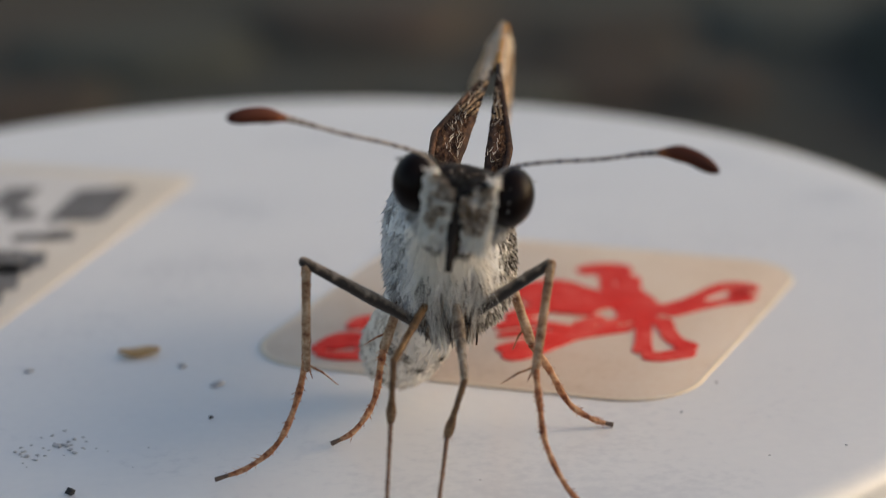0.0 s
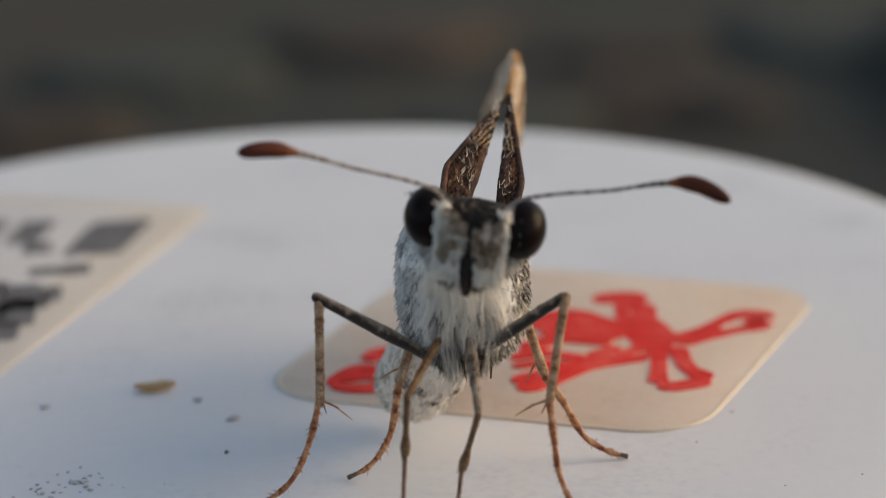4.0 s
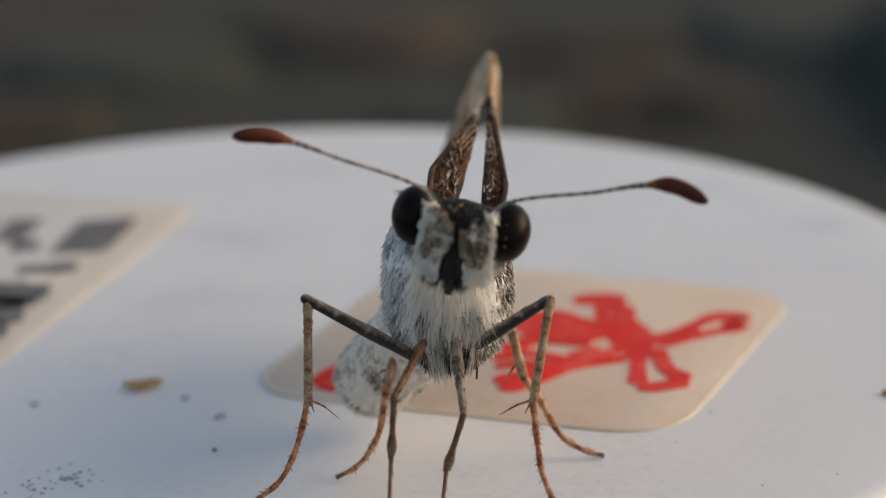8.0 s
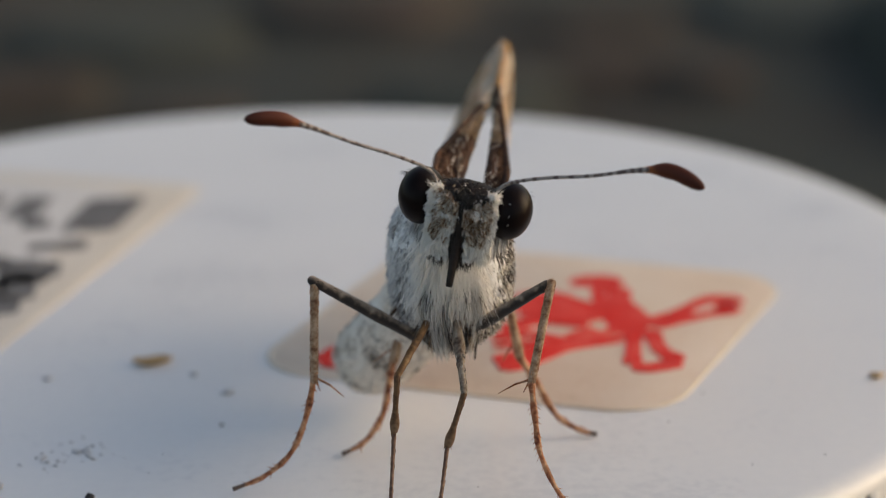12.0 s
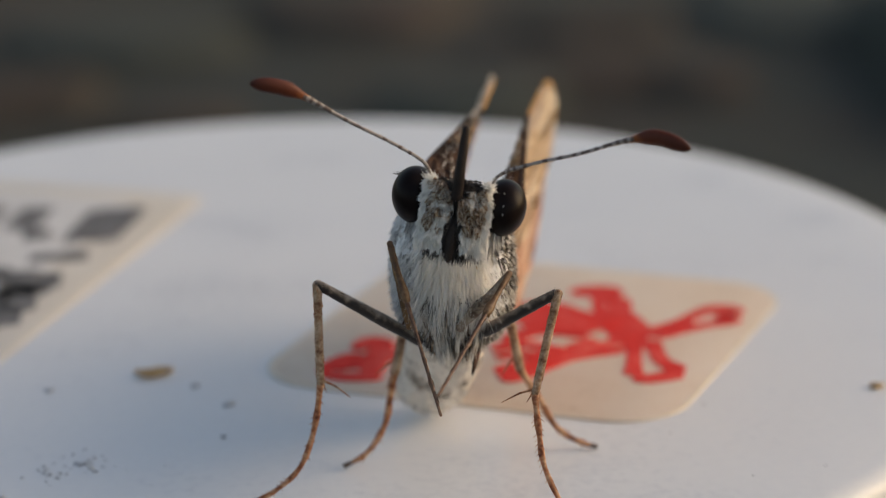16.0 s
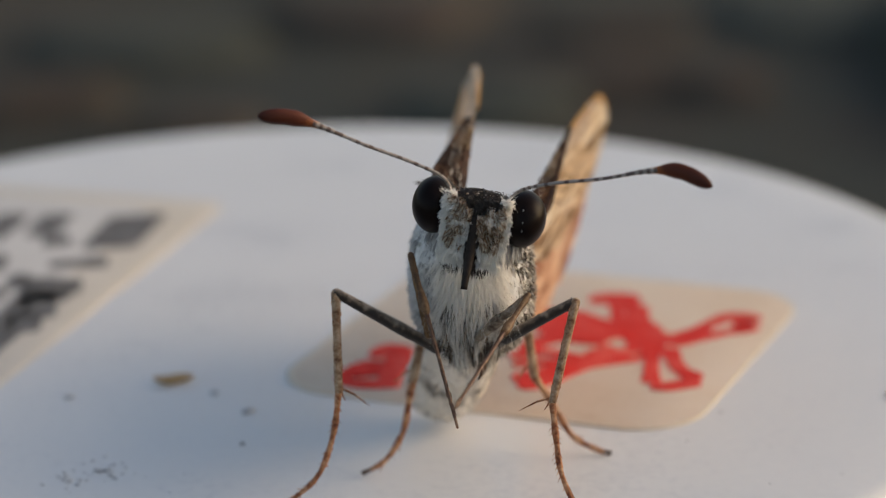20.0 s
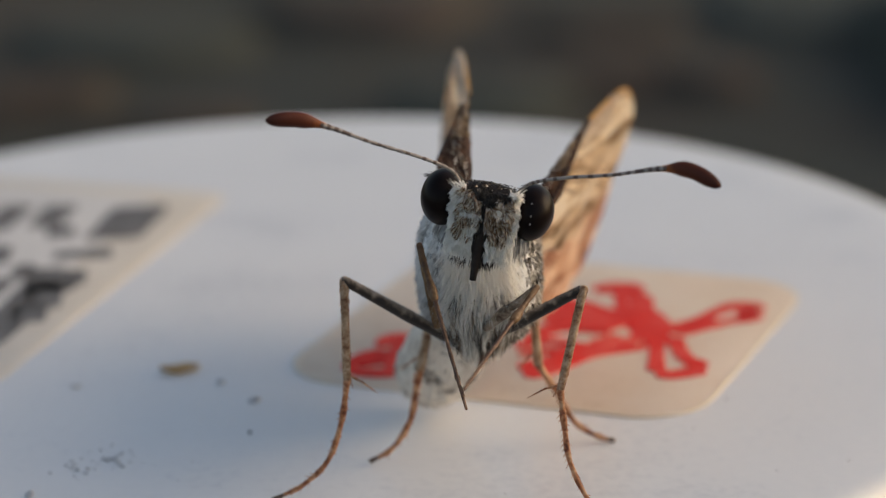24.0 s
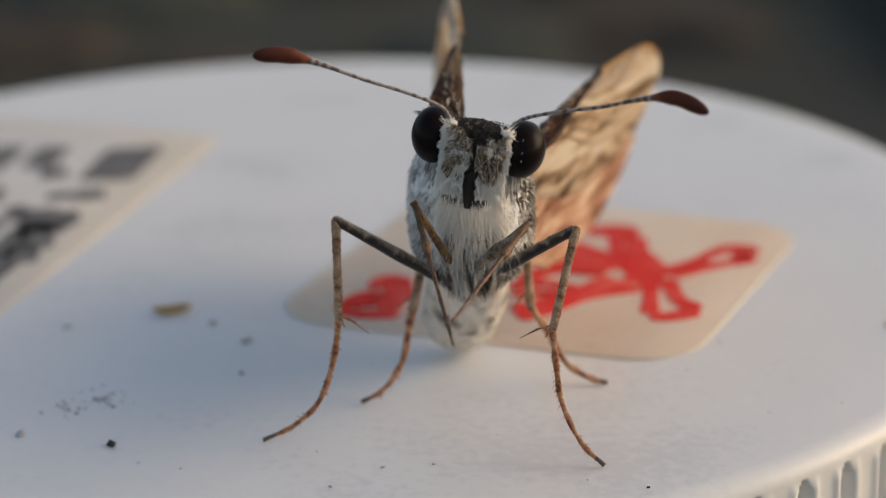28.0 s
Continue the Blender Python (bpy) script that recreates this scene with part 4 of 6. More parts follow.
def lead(u):
    """Height of the leading edge at a share of the span."""
    return 0.38 * math.sin(math.pi * max(-0.1, min(1, u * 1.1))) - 0.75 * max(0, (u - 0.84) / 0.16) ** 2


def chord_at(u):
    return (3.55 + 2.35 * math.sin(math.pi * min(1, max(0, u) * 0.85 + 0.1))) * (1 if u < 0.78 else math.sqrt(max(0.02, 1 - ((u - 0.78) / 0.223) ** 2)))


def curl(s, u):
    """How far the base of the leading edge is folded outwards, as a leaf-shaped flap."""
    k = max(0.0, min(1.0, (0.50 - u) / 0.40))
    return (0.79 if s < 0 else 0.52) * k * (1 - 0.35 * max(0.0, min(1.0, (0.10 - u) / 0.2)))


def on_wing(s, u, d, off=0.0):
    """A place on the wing, d down from the leading edge, off it by a little on the outside."""
    roll = curl(s, u)
    c = d / chord_at(u)
    flap = FLAP * min(1.0, roll / 0.6)
    fold = max(0.0, 1 - d / flap) if flap > 0 else 0.0
    x = s * (roll * fold + 0.10 * math.sin(3.1 * c) * max(0, u) + 0.035 * math.sin(16 * c + 4 * u) * min(1, 3 * c) + off)
    return Vector((x, SPAN * u + 0.04 * d * u, lead(u) - max(0.0, d - flap) - 0.25 * roll * fold * fold))


def wing_sheet(s, c0, c1, inner, n=36, k=16, trim=0.0):
    """A thin wing plate; s: side. c0 and c1: chord limits as shares; inner: offset towards the body."""
    bm = bmesh.new()
    sheets = []
    for thick in (0.022, -0.022):
        rows = []
        for i in range(n + 1):
            u = (-0.20 + 1.20 * i / n) * (1 - trim)
            edge = 1 + 0.012 * math.sin(37 * u) + 0.008 * math.sin(83 * u)
            rows.append([bm.verts.new(on_wing(s, u, (c0 + (c1 - c0) * j / k) * chord_at(u) * (edge if j == k else 1), -inner) + Vector((thick, 0, 0))) for j in range(k + 1)])
        sheets.append(rows)
    for rows in sheets:
        for a, b in zip(rows, rows[1:]):
            for j in range(k):
                bm.faces.new((a[j], a[j + 1], b[j + 1], b[j]))
    top, low = sheets
    for i in range(n):
        for j in (0, k):
            bm.faces.new((top[i][j], top[i + 1][j], low[i + 1][j], low[i][j]))
    for j in range(k):
        for i in (0, n):
            bm.faces.new((top[i][j], top[i][j + 1], low[i][j + 1], low[i][j]))
    return bm


def wing(s):
    bm = wing_sheet(s, 0.0, 0.62, 0.0)
    for f in bm.faces:
        c = f.calc_center_median()
        ragged = 0.5 * noise.noise(Vector((c.y * 2.5, c.z * 3, s)))
        flap = c.z > lead(c.y / SPAN) - 0.40
        if (flap and c.y < 5.5 + ragged - 1.6 * abs(c.x)) or (s < 0 and c.y < 3.4 + ragged):
            f.material_index = 1
    ob = part("forewing", bm, [WING_M, WING_DARK], skipper, "tan forewing with a dark brown leading base")
    bm = wing_sheet(s, 0.42, 1.0, 0.12, trim=0.06)
    for f in bm.faces:
        f.material_index = 1 if f.calc_center_median().y < (3.7 if s < 0 else 0.3) else 0
    part("hindwing", bm, [HINDWING_M, WING_DARK], ob, "rusty tan hindwing with pale streaks")
    for c in (0.0, 0.10, 0.19, 0.28, 0.37, 0.46, 0.56):
        pts, rr = [], []
        for i in range(25):
            u = (-0.1 if c == 0 else 0.22) + (0.62 if c == 0 else 0.74) * i / 24
            d = c * (0.30 + 0.70 * u) * chord_at(u)
            pts.append(on_wing(s, u, d, 0.02))
            rr.append((0.10 * (1 - 0.45 * u) if s > 0 else 0.09 * (1 - 0.6 * u)) if c == 0 else 0.045 * (1 - 0.5 * u))
        part("vein", tube(pts, rr, 6), WING_DARK if c == 0 else VEIN_M, ob)
    # outer leading edge, its backlit rim put into the colour
    edge = [on_wing(s, 0.50 + 0.49 * i / 24, 0.02, 0.01) for i in range(25)]
    part("outer_edge", tube(edge, [0.075 * (1 - 0.3 * i / 24) for i in range(25)], 8), BACKLIT_EDGE, ob, "outer leading edge, coloured gold as if lit from behind")
    # dark flecks along the leading edge
    for k in range(9):
        u = 0.40 + 0.055 * k
        pts = [on_wing(s, u + 0.010 * q, 0.05 + 0.05 * q, 0.03) for q in range(4)]
        part("edge_fleck", tube(pts, [0.03, 0.05, 0.045, 0.02], 6), WING_DARK, ob)
    roots = []
    for _ in range(900):
        u = rng.uniform(-0.05, 0.46)
        d = rng.uniform(0, 1.15 if s < 0 else 0.65) * (1 - 0.6 * max(0, u))
        roots.append((on_wing(s, u, d, 0.03), Vector((s * rng.uniform(-0.3, 0.5), 0.8, rng.uniform(-.3, .6))), rng.uniform(0.08, 0.18), rng.uniform(0.04, 0.09), Vector((0, 0, 0))))
    part_of("wing_dust", fur_mesh("wing_dust", roots, rng), WING_DARK, ob, "dark brown loose scales", kind="stuff")
    # feathery pale fringe along the outer part of the leading edge
    roots = []
    for _ in range(1300 if s < 0 else 260):
        u = rng.uniform(0.40, 0.97 if s < 0 else 0.75)
        d = rng.uniform(-0.03, 0.7)
        roots.append((on_wing(s, u, max(0, d), 0.03), Vector((s * rng.uniform(-0.1, 0.35), 0.8, rng.uniform(-.2, .6))), rng.uniform(0.16, 0.34), rng.uniform(0.03, 0.07), Vector((s * 0.05, 0, 0))))
    part_of("wing_fringe", fur_mesh("wing_fringe", roots, rng), FRINGE_M, ob, "pale tan fringe hair", kind="stuff")
    # pale golden hair along the folds of the dark base
    for d0, d1, u0, u1 in ((0.15, 0.75, 0.42, 0.02), (0.45, 1.15, 0.36, 0.0)):
        roots = []
        for _ in range(90 if s < 0 else 45):
            k = rng.random()
            u, d = u0 + (u1 - u0) * k, d0 + (d1 - d0) * k + rng.gauss(0, 0.05)
            roots.append((on_wing(s, u, d, 0.045), Vector((s * rng.uniform(-0.2, 0.5), rng.choice((0.8, 0.5)), rng.uniform(-.4, .5))), rng.uniform(0.14, 0.32), rng.uniform(0.018, 0.035), Vector((0, 0, 0))))
        part_of("fold_hair", fur_mesh("fold_hair", roots, rng), FRINGE_M, ob, "pale golden hair", kind="stuff")
    return ob


wing_l, wing_r = wing(-1), wing(1)


# legs
def limb(name, length, r0, r1, mat, label="", swell=0.0, swell_at=0.5, bristles=0, bow=0.0, coat=None):
    """A limb along the part's z axis, with knobs at both ends and a coat of bristles."""
    n = 14
    line, rad = [(0, 0, -0.75 * r0), (0, 0, -0.5 * r0)], [0.3 * r0, 0.75 * r0]
    for i in range(n + 1):
        u = i / n
        r = r0 + (r1 - r0) * u + swell * math.exp(-((u - swell_at) / 0.16) ** 2)
        line.append((bow * math.sin(math.pi * u), 0, length * u))
        rad.append(r * (1 + 0.06 * math.sin(7 * u + length)))
    line += [(0, 0, length + 0.5 * r1), (0, 0, length + 0.75 * r1)]
    rad += [0.75 * r1, 0.3 * r1]
    ob = part(name, tube(line, rad, 12), mat, skipper, label)
    if bristles:
        roots = []
        for _ in range(bristles):
            i = 2 + rng.randrange(n)
            a = rng.uniform(0, 2 * math.pi)
            nrm = Vector((math.cos(a), math.sin(a), 0))
            roots.append((Vector(line[i]) + nrm * rad[i] * 0.9 + Vector((0, 0, rng.random() * length / n)), nrm * 0.14 + Vector((0, 0, 1)), rng.uniform(0.07, 0.15), rng.uniform(0.02, 0.05), Vector((0, 0, 0))))
        part_of("leg_coat", fur_mesh("leg_coat", roots, rng), coat or mat, ob, kind="stuff")
    return ob


def gap(a, b):
    return (Vector(b) - Vector(a)).length


def foot(points, r0, r1, label):
    """A bent, jointed tarsus through places on the cap, ending in claws."""
    pts = [inside(*p) for p in points]
    line = bend(pts, 30)
    rad = [(r0 + (r1 - r0) * i / 30) * (1 + 0.13 * math.cos(2 * math.pi * 5 * i / 30)) for i in range(31)]
    ob = part("tarsus", tube(line[:28], rad[:28], 10), TARSUS_M, skipper, label)
    part("claw", tube(line[27:], [r * 0.95 for r in rad[27:]], 8), CLAW_M, ob, "dark claw pad")
    roots = []
    for _ in range(90):
        i = rng.randrange(2, 28)
        d = (line[i + 1] - line[i]).normalized()
        n = d.cross(Vector((rng.uniform(-1, 1), rng.uniform(-1, 1), rng.uniform(-1, 1)))).normalized()
        roots.append((line[i] + n * rad[i] * 0.9, n + d * 1.0, rng.uniform(0.08, 0.17), 0.02, Vector((0, 0, 0))))
    part_of("spine_fringe", fur_mesh("spine_fringe", roots, rng), TARSUS_M, ob, "short stiff spines", kind="stuff")
    return ob


def spur(parent, length, reach, sideways):
    part("spur", tube([(0, 0, reach), (sideways * 0.5, -0.1, reach + length * 0.4), (sideways, -0.15, reach + length)], [0.035, 0.025, 0.008], 6), TARSUS_M, parent, "thin pointed spur")


MID = {
    "l": {"hip": (4.09, -14.6, 4.02), "knee": (1.58, -15, 5.72), "ankle": (1.58, -15.2, 3.14), "foot": [(1.58, -15.2, 3.14), (1.41, -15.3, 2.05), (1.03, -15.4, 1.01), (0.36, -15.5, 0.38), (-0.42, -15.64, 0.06)]},
    "r": {"hip": (5.16, -14.8, 4), "knee": (7.4, -15.8, 5.66), "ankle": (6.91, -16.3, 3.18), "foot": [(6.91, -16.3, 3.18), (6.99, -16.6, 2.32), (7.12, -16.9, 1.46), (7.58, -17.3, 0.56), (8.13, -17.54, 0.06)]},
}
HIND = {
    "l": [(3.7, -11.9, 3.5), (3.4, -12.5, 2.3), (3.3, -12.65, 1.9), (3.11, -12.9, 1.02), (2.62, -13.2, 0.36), (2.02, -13.32, 0.06)],
    "r": [(6.4, -12.1, 3.9), (6.52, -12.2, 2.25), (6.95, -12.2, 1.55), (7.43, -12.25, 0.67), (8.03, -12.27, 0.22), (8.54, -12.29, 0.06)],
}
FORE_LEN = (2.0, 1.55, 2.95)

mid, hind = {}, {}
for side in ("l", "r"):
    c, k, a = MID[side]["hip"], MID[side]["knee"], MID[side]["ankle"]
    femur = limb("femur", gap(c, k), 0.150, 0.125, FEMUR_M[side], "black-brown thigh, paler grey along its upper side", swell=0.03, swell_at=0.35, bristles=80, coat=FEMUR_COAT)
    tibia = limb("tibia", gap(k, a), 0.115, 0.10, TIBIA_M, "pale brown shin", bristles=70, coat=TARSUS_M)
    s = 1 if side == "l" else -1
    spur(tibia, 0.55, gap(k, a) - 0.12, 0.75 * s)
    spur(tibia, 0.40, gap(k, a) - 0.12, 0.14 * s)
    tarsus = foot(MID[side]["foot"], 0.085, 0.055, "slender orange-brown tarsus standing on the cap")
    mid[side] = femur, tibia, tarsus
for side in ("l", "r"):
    pts = HIND[side]
    up = limb("hind_tibia", gap(pts[0], pts[1]), 0.13, 0.12, TIBIA_M, "pale hind shin", bristles=100)
    up.matrix_basis = bone_pose(pts[0], pts[1])
    spur(up, 0.5, gap(pts[0], pts[1]) - 0.4, -0.5)
    hind[side] = up, foot(pts[1:], 0.10, 0.06, "orange-brown hind tarsus standing on the cap")
fore = {}
for side in ("l", "r"):
    # the left thigh's backlit glow is in its colour; the right is plain
    femur = limb("fore_femur", FORE_LEN[0], 0.115 if side == "r" else 0.09, 0.075, LIT_THIGH_M if side == "l" else THIGH_M, "grey-brown fore thigh fringed with pale hair", swell=0.06 if side == "r" else 0.02, swell_at=0.35, bristles=130, coat=FUR_MOTTLE if side == "r" else FORE_M)
    tibia = limb("fore_tibia", FORE_LEN[1], 0.075, 0.065, FORE_M, "ochre-brown fore shin", swell=0.05, swell_at=0.85, bristles=60)
    tarsus = limb("fore_tarsus", FORE_LEN[2], 0.055, 0.036, FOOT_M, "dark brown slender fore tarsus", bristles=70)
    fore[side] = femur, tibia, tarsus


# ---- what moves ----
def head_pose(x, z, roll, pitch):
    p = inside(x, -16.2, z) * MM
    return pose(p.x, p.y, p.z, pitch, roll, -8)


def wing_pose(root, tip, lean):
    a, b = inside(*root), inside(*tip)
    y = (b - a).normalized()
    x = y.cross(Vector((math.sin(radians(lean)), 0, math.cos(radians(lean))))).normalized()
    m = Matrix((x, y, x.cross(y))).transposed().to_4x4()
    m.translation = a * MM
    return m


HEAD_ROWS = [
    (0, 5.256, 7.507, 8.863, 2), (0.5, 5.243, 7.461, 9.027, 2), (1, 5.24, 7.46, 9.092, 2), (1.5, 5.247, 7.463, 9.187, 2),
    (2, 5.253, 7.449, 9.473, 2), (2.5, 5.25, 7.436, 9.72, 2), (3, 5.249, 7.448, 9.332, 2), (3.5, 5.262, 7.49, 8.045, 2),
    (5.5, 5.225, 7.618, 9.121, 2), (6, 5.202, 7.631, 9.817, 2), (6.5, 5.193, 7.64, 10.207, 2), (7, 5.199, 7.653, 10.512, 2),
    (7.5, 5.218, 7.654, 10.711, 2), (8, 5.249, 7.622, 10.553, 2), (8.5, 5.272, 7.62, 10.356, 2), (9, 5.287, 7.647, 10.475, 2),
    (9.5, 5.307, 7.678, 10.692, 2), (10, 5.312, 7.708, 10.66, 2), (10.5, 5.29, 7.715, 10.411, 2), (11, 5.284, 7.722, 10.338, 2),
    (11.5, 5.306, 7.731, 10.391, 2), (12, 5.295, 7.79, 9.562, 2), (12.5, 5.239, 7.984, 7.359, -6), (14.5, 5.107, 8.097, 7.882, -12),
    (15, 5.087, 8.128, 7.371, -12), (15.5, 5.095, 8.145, 7.413, -12), (16, 5.121, 8.164, 7.747, -12), (16.5, 5.139, 8.193, 8.194, -12),
    (17, 5.127, 8.192, 8.813, -12), (17.5, 5.097, 8.165, 9.462, -10), (18, 5.096, 8.127, 9.823, -8), (18.5, 5.138, 8.088, 9.554, -6),
    (19, 5.192, 8.081, 8.891, -4), (19.5, 5.206, 8.092, 8.536, -2), (20, 5.171, 8.131, 8.621, -2), (20.5, 5.127, 8.167, 8.814, -2),
    (21, 5.104, 8.161, 9.102, -2), (21.5, 5.1, 8.149, 9.595, -2), (23.5, 5.146, 8.006, 9.992, -2), (24, 5.163, 7.994, 9.417, -2),
    (24.5, 5.172, 8.017, 9.072, -2), (25, 5.183, 8.049, 9.026, -2), (25.5, 5.179, 8.051, 9.083, -2), (26, 5.158, 8.038, 9.048, -2),
    (26.5, 5.134, 8.04, 9.052, -2), (27, 5.13, 8.053, 9.224, -2), (27.5, 5.143, 8.055, 9.291, -2), (28, 5.138, 8.048, 9.027, -2),
]
ANT_L_ROWS = [
    (0.108, -18.112, 9.847), (0.084, -18.053, 9.824), (0.053, -18.004, 9.792), (0.094, -18.067, 9.823),
    (0.064, -17.958, 9.809), (0.063, -17.976, 9.78), (0.063, -18.011, 9.771), (0.117, -18.159, 9.804),
    (0.122, -17.698, 10.375), (0.024, -17.599, 10.268), (-0.007, -17.55, 10.246), (0.02, -17.648, 10.247),
    (0.039, -17.521, 10.318), (0.169, -17.797, 10.349), (0.11, -17.67, 10.245), (0.103, -17.597, 10.26),
    (0.145, -17.662, 10.303), (0.176, -17.724, 10.355), (0.099, -17.533, 10.35), (0.018, -17.284, 10.298),
    (0.147, -17.6, 10.402), (0.19, -17.83, 10.454), (0.226, -17.788, 10.853), (-0.093, -16.085, 11.103),
    (0.041, -17.505, 11.061), (0.19, -17.326, 11.414), (0.31, -17.42, 11.545), (0.366, -17.591, 11.554),
    (0.343, -17.659, 11.497), (0.255, -17.637, 11.388), (0.207, -17.529, 11.33), (0.208, -17.509, 11.239),
    (0.165, -17.322, 11.149), (0.182, -17.487, 11.107), (0.013, -17.294, 10.961), (-0.199, -16.705, 10.778),
    (-0.259, -16.646, 10.682), (-0.3, -16.334, 10.593), (-0.093, -17.317, 10.624), (-0.022, -17.552, 10.628),
    (-0.095, -17.254, 10.609), (-0.011, -17.45, 10.724), (-0.054, -17.372, 10.674), (-0.117, -17.282, 10.601),
    (-0.155, -17.278, 10.569), (-0.197, -17.11, 10.549), (-0.12, -17.318, 10.625), (-0.136, -17.269, 10.619),
]
ANT_R_ROWS = [
    (10.879, -17.913, 8.305), (10.869, -17.896, 8.299), (10.821, -18.046, 8.359), (10.857, -17.947, 8.356),
    (10.861, -17.943, 8.386), (10.856, -17.961, 8.363), (10.844, -17.998, 8.356), (10.906, -17.817, 8.248),
    (10.703, -18.277, 8.775), (10.619, -18.455, 8.799), (10.597, -18.486, 8.834), (10.663, -18.371, 8.74),
    (10.631, -18.483, 8.808), (10.757, -18.274, 8.628), (10.732, -18.412, 8.623), (10.741, -18.438, 8.627),
    (10.809, -18.319, 8.611), (10.828, -18.283, 8.626), (10.736, -18.425, 8.782), (10.703, -18.476, 8.848),
    (10.822, -18.252, 8.734), (10.805, -18.281, 8.707), (10.695, -17.992, 9.663), (9.995, -18.848, 10.397),
    (10.31, -18.426, 10.074), (10.449, -18.218, 9.923), (10.451, -18.253, 9.988), (10.524, -18.134, 9.984),
    (10.471, -18.274, 9.961), (10.441, -18.363, 9.823), (10.433, -18.413, 9.75), (10.471, -18.499, 9.579),
    (10.586, -18.429, 9.396), (10.61, -18.439, 9.325), (10.539, -18.518, 9.39), (10.406, -18.682, 9.534),
    (10.327, -18.798, 9.546), (10.339, -18.771, 9.532), (10.488, -18.63, 9.19), (10.541, -18.569, 9.082),
    (10.433, -18.766, 9.286), (10.514, -18.555, 9.439), (10.466, -18.66, 9.436), (10.423, -18.691, 9.46),
    (10.413, -18.673, 9.44), (10.367, -18.763, 9.457), (10.471, -18.585, 9.405), (10.397, -18.716, 9.446),
]
WING_L_ROWS = [
    (0, 5.2, -12.6, 7.1, 6.814, -1.155, 8.08, 27.39), (0.5, 5.2, -12.6, 7.1, 6.797, -1.153, 8.093, 27.45), (1, 5.2, -12.6, 7.1, 6.786, -1.152, 8.09, 27.27), (1.5, 5.2, -12.6, 7.1, 6.826, -1.156, 8.074, 27.8),
    (2, 5.2, -12.6, 7.1, 6.837, -1.159, 8.091, 28.04), (2.5, 5.2, -12.6, 7.1, 6.841, -1.158, 8.07, 27.96), (3, 5.2, -12.6, 7.1, 6.83, -1.156, 8.069, 27.87), (3.5, 5.2, -12.6, 7.1, 6.746, -1.148, 8.109, 26.75),
    (5.5, 5.2, -12.6, 7.1, 6.938, -1.177, 8.124, 29.17), (6, 5.2, -12.6, 7.1, 7.027, -1.188, 8.093, 30.2), (6.5, 5.2, -12.6, 7.1, 6.974, -1.182, 8.127, 29.36), (7, 5.2, -12.6, 7.1, 6.871, -1.178, 8.242, 27.73),
    (7.5, 5.2, -12.6, 7.1, 6.585, -1.147, 8.312, 26.25), (8, 5.2, -12.6, 7.1, 6.542, -1.138, 8.276, 27.81), (8.5, 5.2, -12.6, 7.1, 6.659, -1.15, 8.25, 29.42), (9, 5.2, -12.6, 7.1, 6.666, -1.153, 8.272, 29.27),
    (9.5, 5.2, -12.6, 7.1, 6.648, -1.144, 8.201, 29.28), (10, 5.2, -12.6, 7.1, 6.682, -1.149, 8.21, 29.42), (10.5, 5.2, -12.6, 7.1, 6.847, -1.165, 8.143, 31.65), (11, 5.2, -12.6, 7.1, 7.007, -1.19, 8.149, 32.95),
    (11.5, 5.2, -12.6, 7.1, 6.839, -1.175, 8.261, 31.11), (12, 5.2, -12.6, 7.1, 6.894, -1.182, 8.243, 31.36), (12.5, 5.164, -12.6, 7.38, 6.415, -1.071, 7.555, 26.55), (14.5, 5.02, -12.6, 7.5, 6.801, -1.152, 7.594, 24.04),
    (15, 5.02, -12.6, 7.5, 6.758, -1.145, 7.578, 23.5), (15.5, 5.02, -12.6, 7.5, 6.618, -1.123, 7.535, 22.13), (16, 5.02, -12.6, 7.5, 6.539, -1.11, 7.489, 21.26), (16.5, 5.02, -12.6, 7.5, 6.39, -1.091, 7.506, 20.45),
    (17, 4.98, -12.6, 7.5, 6.268, -1.08, 7.547, 19.62), (17.5, 4.94, -12.6, 7.5, 6.177, -1.073, 7.606, 20.71), (18, 4.9, -12.6, 7.5, 6.016, -1.059, 7.654, 21.42), (18.5, 4.86, -12.6, 7.5, 5.766, -1.041, 7.774, 20.23),
    (19, 4.82, -12.6, 7.5, 5.456, -1.027, 7.973, 18.58), (19.5, 4.82, -12.6, 7.5, 5.367, -1.026, 8.043, 17.15), (20, 4.82, -12.6, 7.5, 5.455, -1.033, 8.098, 19.12), (20.5, 4.82, -12.6, 7.5, 5.794, -1.056, 8.081, 23.42),
    (21, 4.82, -12.6, 7.5, 5.78, -1.052, 8.027, 23.18), (21.5, 4.82, -12.6, 7.5, 5.731, -1.047, 8.004, 23.13), (23.5, 4.82, -12.6, 7.5, 4.871, -1.021, 8.196, 13.46), (24, 4.82, -12.6, 7.5, 4.769, -1.026, 8.274, 12.36),
    (24.5, 4.82, -12.6, 7.5, 4.933, -1.018, 8.139, 14.46), (25, 4.82, -12.6, 7.5, 4.91, -1.017, 8.114, 14.42), (25.5, 4.82, -12.6, 7.5, 4.966, -1.015, 8.073, 15.47), (26, 4.82, -12.6, 7.5, 4.938, -1.014, 8.051, 14.77),
    (26.5, 4.82, -12.6, 7.5, 4.89, -1.014, 8.067, 14.19), (27, 4.82, -12.6, 7.5, 4.762, -1.016, 8.103, 12.3), (27.5, 4.82, -12.6, 7.5, 4.657, -1.019, 8.138, 11.74), (28, 4.82, -12.6, 7.5, 4.695, -1.023, 8.215, 11.82),
]
